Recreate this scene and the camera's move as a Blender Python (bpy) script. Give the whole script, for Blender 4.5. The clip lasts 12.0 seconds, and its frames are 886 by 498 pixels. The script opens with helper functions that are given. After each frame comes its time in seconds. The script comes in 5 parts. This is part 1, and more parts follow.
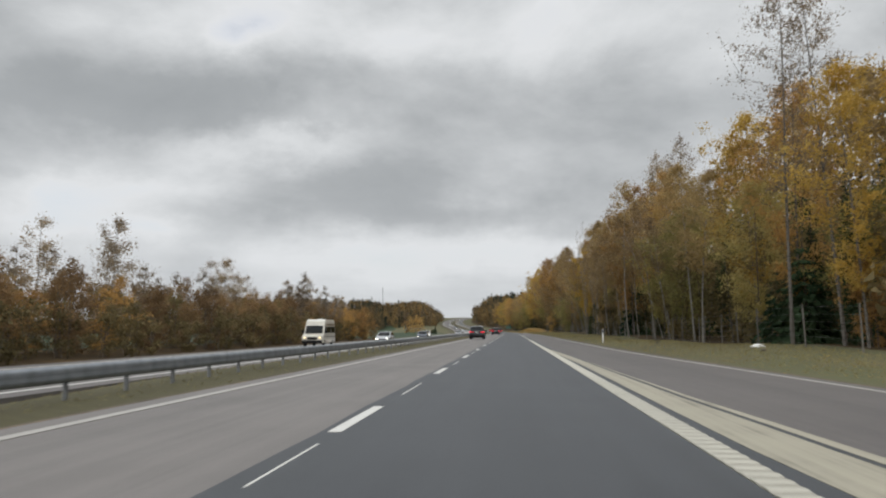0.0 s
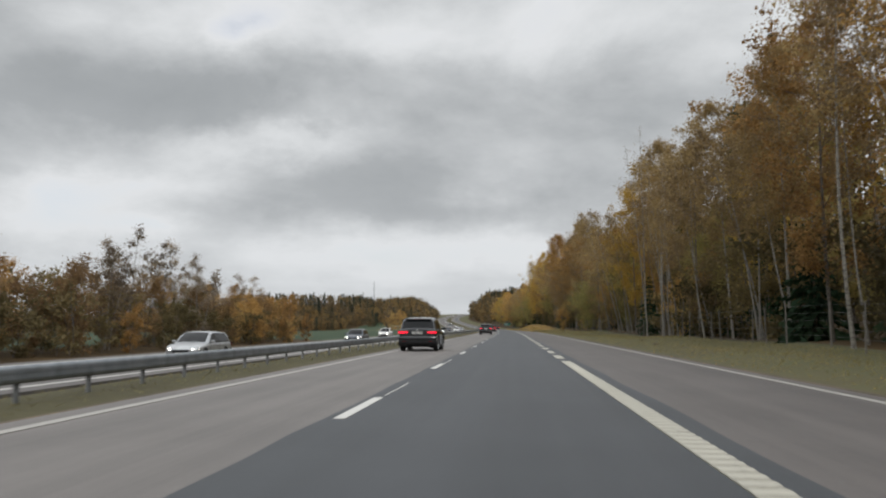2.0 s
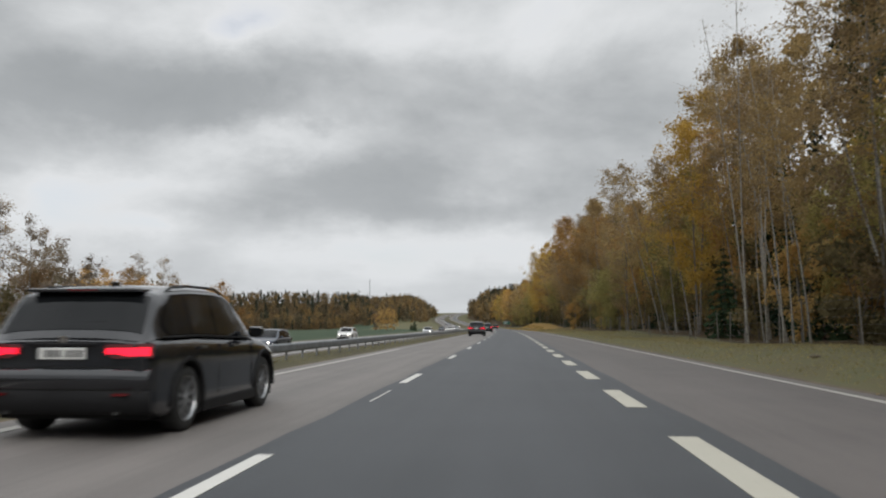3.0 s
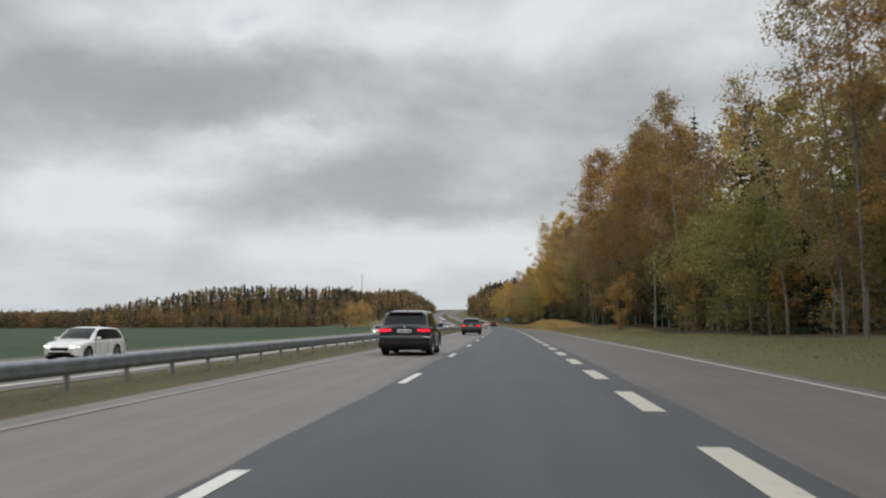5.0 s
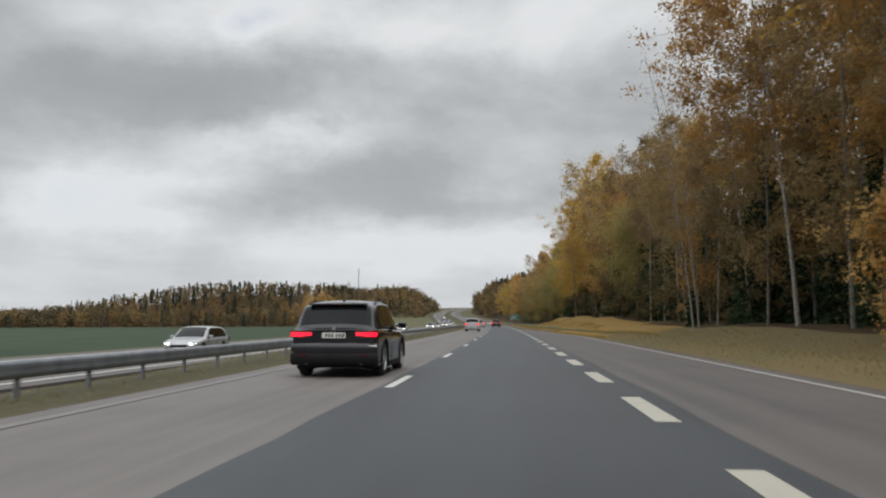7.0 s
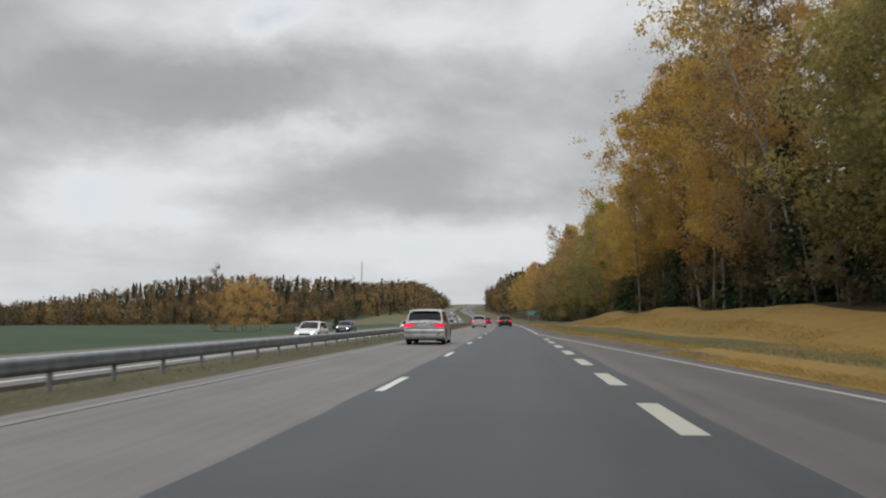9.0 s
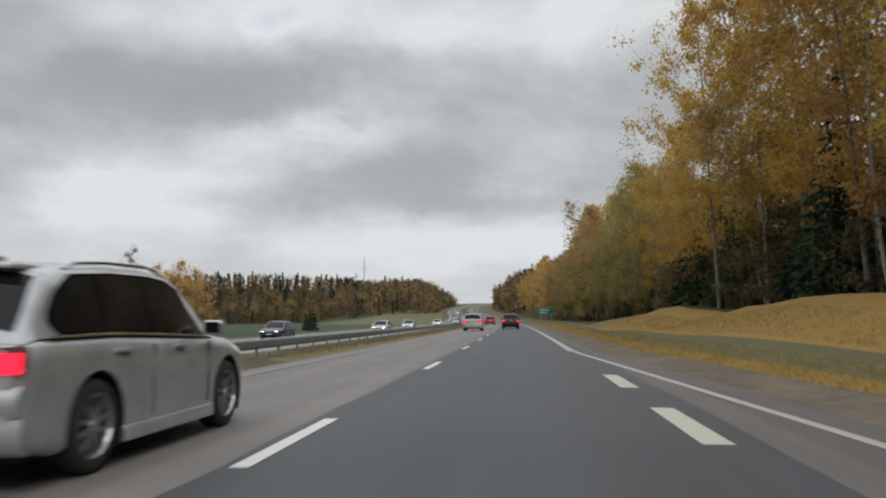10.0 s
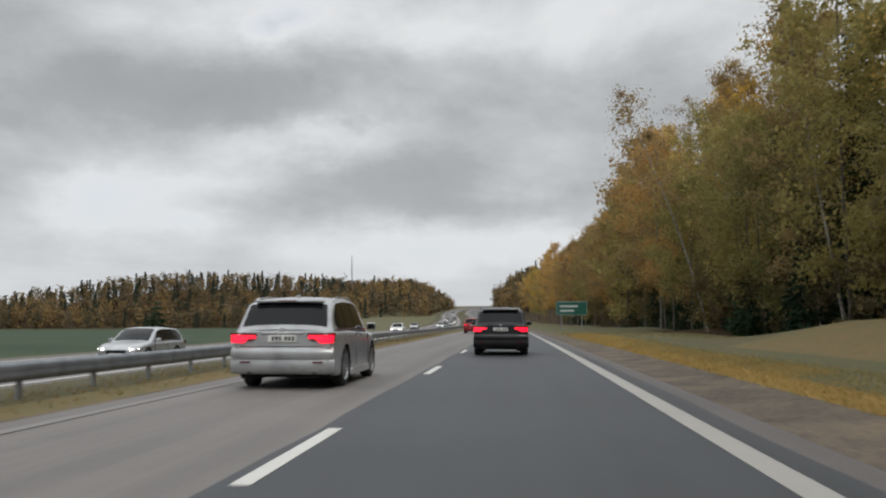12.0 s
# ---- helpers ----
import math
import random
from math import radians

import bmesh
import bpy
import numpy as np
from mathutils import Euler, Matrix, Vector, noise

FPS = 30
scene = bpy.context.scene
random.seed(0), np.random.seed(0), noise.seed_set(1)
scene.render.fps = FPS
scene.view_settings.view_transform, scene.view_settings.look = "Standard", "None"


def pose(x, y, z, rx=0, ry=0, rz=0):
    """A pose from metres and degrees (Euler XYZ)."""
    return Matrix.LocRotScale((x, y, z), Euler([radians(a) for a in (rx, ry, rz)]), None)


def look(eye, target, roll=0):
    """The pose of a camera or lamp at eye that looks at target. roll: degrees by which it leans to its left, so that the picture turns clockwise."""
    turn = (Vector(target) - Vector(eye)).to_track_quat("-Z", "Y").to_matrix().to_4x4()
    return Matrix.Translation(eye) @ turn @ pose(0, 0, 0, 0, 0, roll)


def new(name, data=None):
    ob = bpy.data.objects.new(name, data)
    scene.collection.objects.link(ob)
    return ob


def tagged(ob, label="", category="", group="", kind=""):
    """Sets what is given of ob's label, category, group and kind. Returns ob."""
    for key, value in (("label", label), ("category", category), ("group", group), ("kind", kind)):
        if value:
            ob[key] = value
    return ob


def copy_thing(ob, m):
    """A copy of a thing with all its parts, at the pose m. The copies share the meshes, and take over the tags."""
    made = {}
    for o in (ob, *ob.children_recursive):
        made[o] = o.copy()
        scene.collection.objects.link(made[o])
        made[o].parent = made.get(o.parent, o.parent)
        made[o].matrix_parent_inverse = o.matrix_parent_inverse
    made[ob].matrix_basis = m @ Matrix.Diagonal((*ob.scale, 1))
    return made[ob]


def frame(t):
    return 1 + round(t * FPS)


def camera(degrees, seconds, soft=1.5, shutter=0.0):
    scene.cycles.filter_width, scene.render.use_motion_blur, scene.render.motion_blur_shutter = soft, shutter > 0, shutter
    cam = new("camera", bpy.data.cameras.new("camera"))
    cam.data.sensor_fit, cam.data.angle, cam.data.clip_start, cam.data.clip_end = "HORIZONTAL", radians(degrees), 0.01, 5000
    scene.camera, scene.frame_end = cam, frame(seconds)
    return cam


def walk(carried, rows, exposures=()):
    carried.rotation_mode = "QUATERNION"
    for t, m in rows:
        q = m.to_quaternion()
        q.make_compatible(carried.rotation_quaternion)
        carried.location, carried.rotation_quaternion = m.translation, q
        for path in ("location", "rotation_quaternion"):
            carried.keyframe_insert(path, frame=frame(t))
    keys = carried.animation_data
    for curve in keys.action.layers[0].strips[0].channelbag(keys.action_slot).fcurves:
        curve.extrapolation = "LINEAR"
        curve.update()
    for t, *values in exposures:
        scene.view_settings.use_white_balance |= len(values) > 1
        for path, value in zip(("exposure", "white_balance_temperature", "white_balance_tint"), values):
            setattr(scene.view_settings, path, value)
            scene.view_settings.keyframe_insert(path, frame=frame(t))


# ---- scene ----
# ---------------------------------------------------------------- plan
# Road coordinates: s metres along the carriageway, X metres to the right of the lane line.
EYE = 1.125
BEND_1, BEND_2, RADIUS_1, RADIUS_2 = 150.0, 900.0, 5500.0, 2300.0


def heading(s):
    """Turn to the left, in radians, of the road at s."""
    a = max(0.0, min(s, BEND_2) - BEND_1) / RADIUS_1
    b = max(0.0, min(s, 1700.0) - BEND_2) / RADIUS_2
    return a - b


STATIONS = [(-600.0, 0.0, -600.0)]
while STATIONS[-1][0] < 4200:
    s_, x_, y_ = STATIONS[-1]
    h_ = heading(s_ + 2.5)
    STATIONS.append((s_ + 5.0, x_ - 5.0 * math.sin(h_), y_ + 5.0 * math.cos(h_)))


def smooth(a, b, v):
    u = min(1.0, max(0.0, (v - a) / (b - a)))
    return u * u * (3 - 2 * u)


def rise(s):
    """Height of the road at s."""
    return 27.0 * smooth(560, 1750, s) - 6.0 * smooth(1800, 2600, s)


def place(s, X, z=0.0):
    """World point of road coordinates, z above the road's own height."""
    k = int((s + 600.0) // 5.0)
    k = max(0, min(k, len(STATIONS) - 2))
    s0, x0, y0 = STATIONS[k]
    h = heading(s0 + 2.5)
    d = s - s0
    return Vector((x0 - d * math.sin(h) + X * math.cos(heading(s)), y0 + d * math.cos(h) + X * math.sin(heading(s)), rise(s) + z))


def stand(s, X, z=0.0, turn=0.0):
    """Pose of a thing on the road plan, its +y along the road."""
    return Matrix.Translation(place(s, X, z)) @ pose(0, 0, 0, 0, 0, math.degrees(heading(s)) + turn)


# ---------------------------------------------------------------- camera
LENS = 57.3
F = 784 / math.tan(radians(LENS / 2))
cam = camera(LENS, 12.0, soft=2.1, shutter=0.12)
# seconds, s, X, where the road's direction lies off the picture's middle (right, down), roll
WALK = [
    (0.0, 0.0, 1.96, 122, 143, 0.0),
    (0.5, 14.6, 2.02, 121, 137, 0.0),
    (1.0, 29.1, 2.04, 120, 133, 0.0),
    (1.5, 44.1, 2.08, 120, 135, 0.0),
    (2.0, 59.0, 2.12, 121, 138, 0.0),
    (2.5, 74.0, 2.14, 121, 137, 0.0),
    (3.0, 88.9, 2.15, 121, 136, 0.0),
    (4.0, 119.3, 2.12, 124, 133, 0.0),
    (5.0, 149.8, 2.08, 125, 131, 0.0),
    (5.5, 165.1, 2.04, 121, 130, 0.0),
    (6.0, 180.4, 2.02, 118, 130, 0.0),
    (6.5, 195.7, 2.06, 120, 129, 0.0),
    (7.0, 211.0, 2.12, 123, 129, 0.0),
    (8.0, 241.6, 2.15, 128, 127, 0.0),
    (9.0, 272.3, 2.17, 134, 124, 0.0),
    (9.5, 287.6, 2.16, 138, 123, 0.0),
    (10.0, 302.9, 2.14, 142, 123, 0.0),
    (10.5, 318.3, 2.11, 143, 126, 0.0),
    (11.0, 333.7, 2.05, 140, 130, 0.0),
    (11.5, 348.7, 1.97, 134, 130, 0.0),
    (12.0, 363.4, 1.90, 129, 129, 0.0),
]
rows = []
for t, s, X, right, down, roll in WALK:
    p = place(s, X, EYE)
    rows.append((t, pose(p.x, p.y, p.z, 90 + math.degrees(math.atan(down / F)), roll, math.degrees(heading(s) + math.atan(right / F)))))
walk(cam, rows)

# ---------------------------------------------------------------- sky and light
world = bpy.data.worlds.new("overcast_sky")
scene.world = world
world.use_nodes = True


class Nodes:
    """Short hand for building a node tree."""

    def __init__(self, tree):
        self.tree = tree
        tree.nodes.clear()

    def add(self, kind, inputs=None):
        n = self.tree.nodes.new(kind)
        for k, v in (inputs or {}).items():
            if isinstance(v, bpy.types.NodeSocket):
                self.tree.links.new(v, n.inputs[k])
            else:
                n.inputs[k].default_value = v
        return n

    def math(self, op, a, b=0.0):
        n = self.add("ShaderNodeMath", {0: a, 1: b})
        n.operation = op
        return n.outputs[0]

    def mix(self, fac, a, b, blend="MIX"):
        n = self.add("ShaderNodeMix")
        n.data_type, n.blend_type = "RGBA", blend
        for i, v in ((0, fac), (6, a), (7, b)):
            if isinstance(v, bpy.types.NodeSocket):
                self.tree.links.new(v, n.inputs[i])
            else:
                n.inputs[i].default_value = v if i == 0 else (*v, 1) if len(v) == 3 else v
        return n.outputs[2]

    def ramp(self, fac, stops):
        n = self.add("ShaderNodeValToRGB", {0: fac})
        e = n.color_ramp.elements
        while len(e) < len(stops):
            e.new(0.5)
        for i, (p, c) in enumerate(stops):
            e[i].position = p
            e[i].color = (*c, 1) if not isinstance(c, (int, float)) else (c, c, c, 1)
        return n.outputs[0]

    def noise(self, vector, scale, detail=4, rough=0.55, distort=0.0):
        n = self.add("ShaderNodeTexNoise", {"Scale": scale, "Detail": detail, "Roughness": rough, "Distortion": distort})
        if vector is not None:
            self.tree.links.new(vector, n.inputs["Vector"])
        return n.outputs["Fac"]


n = Nodes(world.node_tree)
way = n.add("ShaderNodeTexCoord").outputs["Generated"]
xyz = n.add("ShaderNodeSeparateXYZ", {0: way})
up = n.math("MAXIMUM", xyz.outputs[2], 0.0)
# cloud layer: a flat sheet seen from below
depth = n.math("ADD", up, 0.10)
sheet = n.add("ShaderNodeCombineXYZ", {0: n.math("DIVIDE", xyz.outputs[0], depth), 1: n.math("DIVIDE", xyz.outputs[1], depth), 2: 0.0}).outputs[0]
big = n.noise(n.add("ShaderNodeMapping", {0: sheet, "Location": (3.1, 0.7, 0.0), "Scale": (0.62, 0.55, 1)}).outputs[0], 1.0, 8, 0.55, 0.1)
flat = n.add("ShaderNodeMapping", {0: way, "Scale": (2.0, 2.0, 3.4), "Location": (0.9, 0.2, 0.6)}).outputs[0]
fine = n.noise(flat, 1.9, 9, 0.58, 0.2)
cover = n.math("ADD", n.math("MULTIPLY", big, 0.45), n.math("MULTIPLY", fine, 0.55))
# the larger masses of cloud ahead
front = n.math("MAXIMUM", xyz.outputs[1], 0.2)
az = n.math("DIVIDE", xyz.outputs[0], front)
el = n.math("DIVIDE", xyz.outputs[2], front)
ragged = n.add("ShaderNodeMapping", {0: way, "Scale": (1.0, 1.0, 1.6)}).outputs[0]
az = n.math("ADD", az, n.math("MULTIPLY", n.math("SUBTRACT", n.noise(ragged, 6.0, 6, 0.6), 0.5), 0.22))
el = n.math("ADD", el, n.math("MULTIPLY", n.math("SUBTRACT", n.noise(ragged, 7.3, 6, 0.6), 0.5), 0.10))
for a, e, wa, we, amount in (
    (-0.47, 0.295, 0.24, 0.060, 0.20),
    (-0.26, 0.335, 0.18, 0.050, 0.07),
    (-0.345, 0.388, 0.05, 0.03, -0.16),
    (-0.15, 0.360, 0.08, 0.03, -0.10),
    (0.13, 0.385, 0.26, 0.055, -0.10),
    (-0.29, 0.235, 0.15, 0.022, -0.15),
    (-0.13, 0.150, 0.21, 0.030, 0.19),
    (-0.26, 0.185, 0.18, 0.020, 0.08),
    (0.12, 0.265, 0.20, 0.050, 0.05),
    (-0.48, 0.180, 0.14, 0.024, -0.12),
    (-0.46, 0.130, 0.06, 0.018, -0.18),
    (-0.60, 0.140, 0.08, 0.045, -0.22),
    (-0.10, 0.085, 0.24, 0.025, -0.12),
):
    d = n.math("ADD", n.math("POWER", n.math("DIVIDE", n.math("SUBTRACT", az, a), wa), 2.0), n.math("POWER", n.math("DIVIDE", n.math("SUBTRACT", el, e), we), 2.0))
    cover = n.math("ADD", cover, n.math("MULTIPLY", n.math("EXPONENT", n.math("MULTIPLY", d, -1.0)), amount))
cloud = n.ramp(cover, [(0.26, (0.90, 0.91, 0.93)), (0.42, (0.70, 0.72, 0.735)), (0.52, (0.54, 0.56, 0.575)), (0.64, (0.385, 0.405, 0.42)), (0.85, (0.30, 0.32, 0.335))])
low = n.ramp(up, [(0.0, 0.62), (0.05, 0.5), (0.14, 0.18), (0.3, 0.0)])
cloud = n.mix(low, cloud, (0.74, 0.765, 0.79))
# an overcast sky is brightest overhead
cloud = n.mix(1.0, cloud, n.ramp(n.math("MULTIPLY", up, 0.5), [(0.19, 0.40), (0.34, 1.0)]), "MULTIPLY")
cloud = n.mix(1.0, cloud, (2.42, 2.42, 2.42), "MULTIPLY")
sky = n.add("ShaderNodeTexSky")
sky.sky_type, sky.sun_disc = "NISHITA", False
sky.sun_elevation, sky.sun_rotation, sky.dust_density = radians(39), radians(158), 2.0
clear = n.mix(1.0, sky.outputs[0], (0.09, 0.09, 0.09), "MULTIPLY")
gap = n.ramp(cover, [(0.22, 0.35), (0.36, 0.0)])
n.add("ShaderNodeOutputWorld", {0: n.add("ShaderNodeBackground", {0: n.mix(gap, cloud, clear), 1: 1.0}).outputs[0]})

lamp = bpy.data.lights.new("sun", "SUN")
lamp.energy, lamp.angle, lamp.color = 1.1, radians(25), (1.0, 0.96, 0.90)
new("sun", lamp).matrix_world = look((0, 0, 0), (-0.35, 0.85, -0.75))

# ---------------------------------------------------------------- materials


def material(name):
    m = bpy.data.materials.new(name)
    m.use_nodes = True
    n = Nodes(m.node_tree)
    bsdf = n.add("ShaderNodeBsdfPrincipled")
    n.add("ShaderNodeOutputMaterial", {0: bsdf.outputs[0]})
    return m, n, bsdf


def link(n, out, bsdf, socket):
    n.tree.links.new(out, bsdf.inputs[socket])


def bump(n, bsdf, height, strength, distance):
    b = n.add("ShaderNodeBump", {"Strength": strength, "Distance": distance, "Height": height})
    link(n, b.outputs[0], bsdf, "Normal")


def plain(name, colour, rough=0.5, metal=0.0, coat=0.0, grime=0.12, spec=0.5):
    """A painted, moulded or metal surface with faint grime."""
    m, n, bsdf = material(name)
    pos = n.add("ShaderNodeTexCoord").outputs["Object"]
    dirt = n.noise(pos, 3.0, 5)
    dark = tuple(c * (1 - grime) * 0.9 for c in colour)
    link(n, n.mix(n.ramp(dirt, [(0.4, 0.0), (0.75, 1.0)]), colour, dark), bsdf, "Base Color")
    link(n, n.math("ADD", n.math("MULTIPLY", dirt, 0.15), rough - 0.07), bsdf, "Roughness")
    bsdf.inputs["Metallic"].default_value = metal
    bsdf.inputs["Coat Weight"].default_value = coat
    bsdf.inputs["Coat Roughness"].default_value = 0.08
    bsdf.inputs["Specular IOR Level"].default_value = spec
    return m


def glowing(name, colour, strength, base=(0.3, 0.3, 0.3)):
    m, n, bsdf = material(name)
    bsdf.inputs["Base Color"].default_value = (*base, 1)
    bsdf.inputs["Emission Color"].default_value = (*colour, 1)
    bsdf.inputs["Emission Strength"].default_value = strength
    bsdf.inputs["Roughness"].default_value = 0.2
    return m


def asphalt(name, dark, light, rough, streak):
    """Asphalt with stone grain, worn wheel tracks along the road and blotches."""
    m, n, bsdf = material(name)
    uv = n.add("ShaderNodeUVMap").outputs[0]
    pos = n.add("ShaderNodeTexCoord").outputs["Object"]
    grain = n.noise(pos, 60.0, 3, 0.7)
    blotch = n.noise(pos, 0.35, 6, 0.6)
    along = n.noise(n.add("ShaderNodeMapping", {0: uv, "Scale": (2.2, 0.018, 1)}).outputs[0], 1.0, 6, 0.65)
    smear = n.noise(n.add("ShaderNodeMapping", {0: uv, "Scale": (1.1, 0.05, 1)}).outputs[0], 1.0, 5, 0.6, 0.2)
    blotch = n.math("ADD", n.math("MULTIPLY", blotch, 0.5), n.math("MULTIPLY", smear, 0.5))
    tone = n.math("ADD", n.math("MULTIPLY", grain, 0.4), n.math("ADD", n.math("MULTIPLY", blotch, 0.4), n.math("MULTIPLY", along, streak)))
    link(n, n.mix(n.ramp(tone, [(0.49, 0.0), (0.67, 1.0)]), dark, light), bsdf, "Base Color")
    link(n, n.math("ADD", n.math("MULTIPLY", along, 0.2), rough - 0.1), bsdf, "Roughness")
    bump(n, bsdf, grain, 0.35, 0.006)
    return m


def grassy(name, tones, scale=1.0, bumpy=0.08):
    m, n, bsdf = material(name)
    pos = n.add("ShaderNodeTexCoord").outputs["Object"]
    patch = n.noise(pos, 0.16 * scale, 5, 0.6, 0.4)
    tuft = n.noise(pos, 3.0 * scale, 5, 0.65)
    v = n.math("ADD", n.math("MULTIPLY", patch, 0.55), n.math("MULTIPLY", tuft, 0.45))
    steps = len(tones)
    link(n, n.ramp(v, [(0.34 + 0.34 * i / (steps - 1), c) for i, c in enumerate(tones)]), bsdf, "Base Color")
    bsdf.inputs["Roughness"].default_value = 0.9
    bsdf.inputs["Specular IOR Level"].default_value = 0.15
    bump(n, bsdf, n.noise(pos, 9.0 * scale, 4, 0.7), 0.35, bumpy * 0.25)
    return m


def foliage(name, tones, glow=0.45):
    """Leaves: every leaf and every tree a shade of its own, some light through them."""
    m = bpy.data.materials.new(name)
    m.use_nodes = True
    n = Nodes(m.node_tree)
    leaf = n.add("ShaderNodeNewGeometry").outputs["Random Per Island"]
    whole = n.add("ShaderNodeObjectInfo").outputs["Random"]
    pos = n.add("ShaderNodeTexCoord").outputs["Object"]
    clump = n.noise(pos, 0.45, 3, 0.6)
    v = n.math("ADD", n.math("ADD", n.math("MULTIPLY", leaf, 0.16), n.math("MULTIPLY", clump, 0.69)), n.math("MULTIPLY", n.math("SUBTRACT", whole, 0.5), 0.45))
    v = n.math("ADD", v, 0.08)
    steps = len(tones)
    colour = n.ramp(v, [(0.18 + 0.64 * i / (steps - 1), c) for i, c in enumerate(tones)])
    a = n.add("ShaderNodeBsdfDiffuse", {0: colour})
    b = n.add("ShaderNodeBsdfTranslucent", {0: colour})
    mixed = n.add("ShaderNodeMixShader", {0: glow, 1: a.outputs[0], 2: b.outputs[0]})
    n.add("ShaderNodeOutputMaterial", {0: mixed.outputs[0]})
    return m


def bark(name, light, dark, marks):
    m, n, bsdf = material(name)
    pos = n.add("ShaderNodeTexCoord").outputs["Object"]
    bands = n.noise(n.add("ShaderNodeMapping", {0: pos, "Scale": (3, 3, 9)}).outputs[0], 1.2, 5, 0.7)
    link(n, n.ramp(bands, [(marks, dark), (marks + 0.12, light)]), bsdf, "Base Color")
    bsdf.inputs["Roughness"].default_value = 0.85
    bump(n, bsdf, bands, 0.6, 0.03)
    return m


M_FRESH = asphalt("fresh_dark_asphalt", (0.018, 0.021, 0.025), (0.041, 0.045, 0.051), 0.62, 0.35)
M_WORN = asphalt("worn_pale_asphalt", (0.092, 0.084, 0.079), (0.160, 0.146, 0.137), 0.75, 0.4)
M_SIDE = asphalt("grey_brown_asphalt", (0.058, 0.052, 0.049), (0.106, 0.094, 0.088), 0.72, 0.4)
M_GRAVEL = grassy("gravel_shoulder", [(0.05, 0.042, 0.036), (0.12, 0.098, 0.078), (0.20, 0.155, 0.10)], 4.0, 0.02)
M_VERGE = grassy("verge_grass", [(0.084, 0.076, 0.043), (0.105, 0.094, 0.050), (0.094, 0.097, 0.049), (0.130, 0.108, 0.057)])
M_DRY_VERGE = grassy("half_dry_verge_grass", [(0.11, 0.086, 0.044), (0.165, 0.120, 0.056), (0.120, 0.105, 0.052), (0.20, 0.140, 0.062)])
M_BANK = grassy("dry_yellow_grass", [(0.17, 0.114, 0.040), (0.22, 0.142, 0.044), (0.27, 0.168, 0.050), (0.20, 0.134, 0.046), (0.25, 0.158, 0.050)])
M_FIELD = grassy("green_field", [(0.026, 0.042, 0.024), (0.036, 0.056, 0.030), (0.050, 0.066, 0.036)], 0.4)
M_FLOOR = grassy("forest_floor", [(0.025, 0.018, 0.010), (0.055, 0.036, 0.016), (0.10, 0.06, 0.02)])
M_MEDIAN = grassy("median_grass", [(0.064, 0.057, 0.034), (0.078, 0.071, 0.039), (0.094, 0.082, 0.047)])

M_STEEL = plain("galvanised_steel", (0.23, 0.25, 0.27), 0.46, 0.6, 0, 0.3)
M_POST = plain("grey_post_steel", (0.30, 0.31, 0.32), 0.55, 0.6, 0, 0.3)
M_WHITE_PLASTIC = plain("white_plastic", (0.78, 0.78, 0.76), 0.5)
M_BLACK_PLASTIC = plain("black_plastic", (0.011, 0.011, 0.012), 0.6, spec=0.2)
M_WOOD = plain("weathered_wood", (0.165, 0.15, 0.13), 0.85)
M_WIRE = plain("fence_wire", (0.22, 0.22, 0.22), 0.5, 0.6)
M_SIGN_GREEN = plain("green_sign_sheet", (0.008, 0.085, 0.058), 0.4)
M_SIGN_WHITE = plain("white_sign_sheet", (0.42, 0.45, 0.44), 0.4)


def paint(name, colour):
    """Thick road paint with worn patches."""
    m, n, bsdf = material(name)
    pos = n.add("ShaderNodeTexCoord").outputs["Object"]
    wear = n.math("ADD", n.math("MULTIPLY", n.noise(pos, 22.0, 4, 0.7), 0.5), n.math("MULTIPLY", n.noise(pos, 1.7, 4), 0.5))
    link(n, n.ramp(wear, [(0.30, tuple(c * 0.45 for c in colour)), (0.42, colour), (0.8, tuple(min(1, c * 1.08) for c in colour))]), bsdf, "Base Color")
    bsdf.inputs["Roughness"].default_value = 0.6
    return m


M_LINE = paint("white_road_paint", (0.52, 0.51, 0.48))
M_CREAM = paint("cream_road_paint", (0.385, 0.367, 0.308))


def scuffed_paint(name, colour):
    """Old cream paint, rubbed thin in streaks along the road and dusty in patches."""
    m, n, bsdf = material(name)
    uv = n.add("ShaderNodeUVMap").outputs[0]
    pos = n.add("ShaderNodeTexCoord").outputs["Object"]
    streak = n.noise(n.add("ShaderNodeMapping", {0: uv, "Scale": (7.0, 0.10, 1)}).outputs[0], 1.0, 6, 0.65)
    patch = n.noise(pos, 0.9, 5, 0.6)
    wear = n.math("ADD", n.math("MULTIPLY", streak, 0.6), n.math("ADD", n.math("MULTIPLY", patch, 0.25), n.math("MULTIPLY", n.noise(pos, 25.0, 3, 0.7), 0.15)))
    link(n, n.ramp(wear, [(0.36, tuple(c * 0.42 for c in colour)), (0.43, tuple(c * 0.80 for c in colour)), (0.50, colour), (0.66, tuple(c * 1.12 for c in colour))]), bsdf, "Base Color")
    bsdf.inputs["Roughness"].default_value = 0.7
    bump(n, bsdf, wear, 0.2, 0.004)
    return m


M_DIRTY = scuffed_paint("scuffed_cream_road_paint", (0.285, 0.262, 0.200))
M_RIB_GAP = paint("grimy_cream_road_paint", (0.285, 0.270, 0.222))
M_GHOST = paint("nearly_worn_off_road_paint", (0.150, 0.142, 0.133))
M_FAINT = paint("dull_road_paint", (0.31, 0.295, 0.27))

# ---------------------------------------------------------------- building helpers


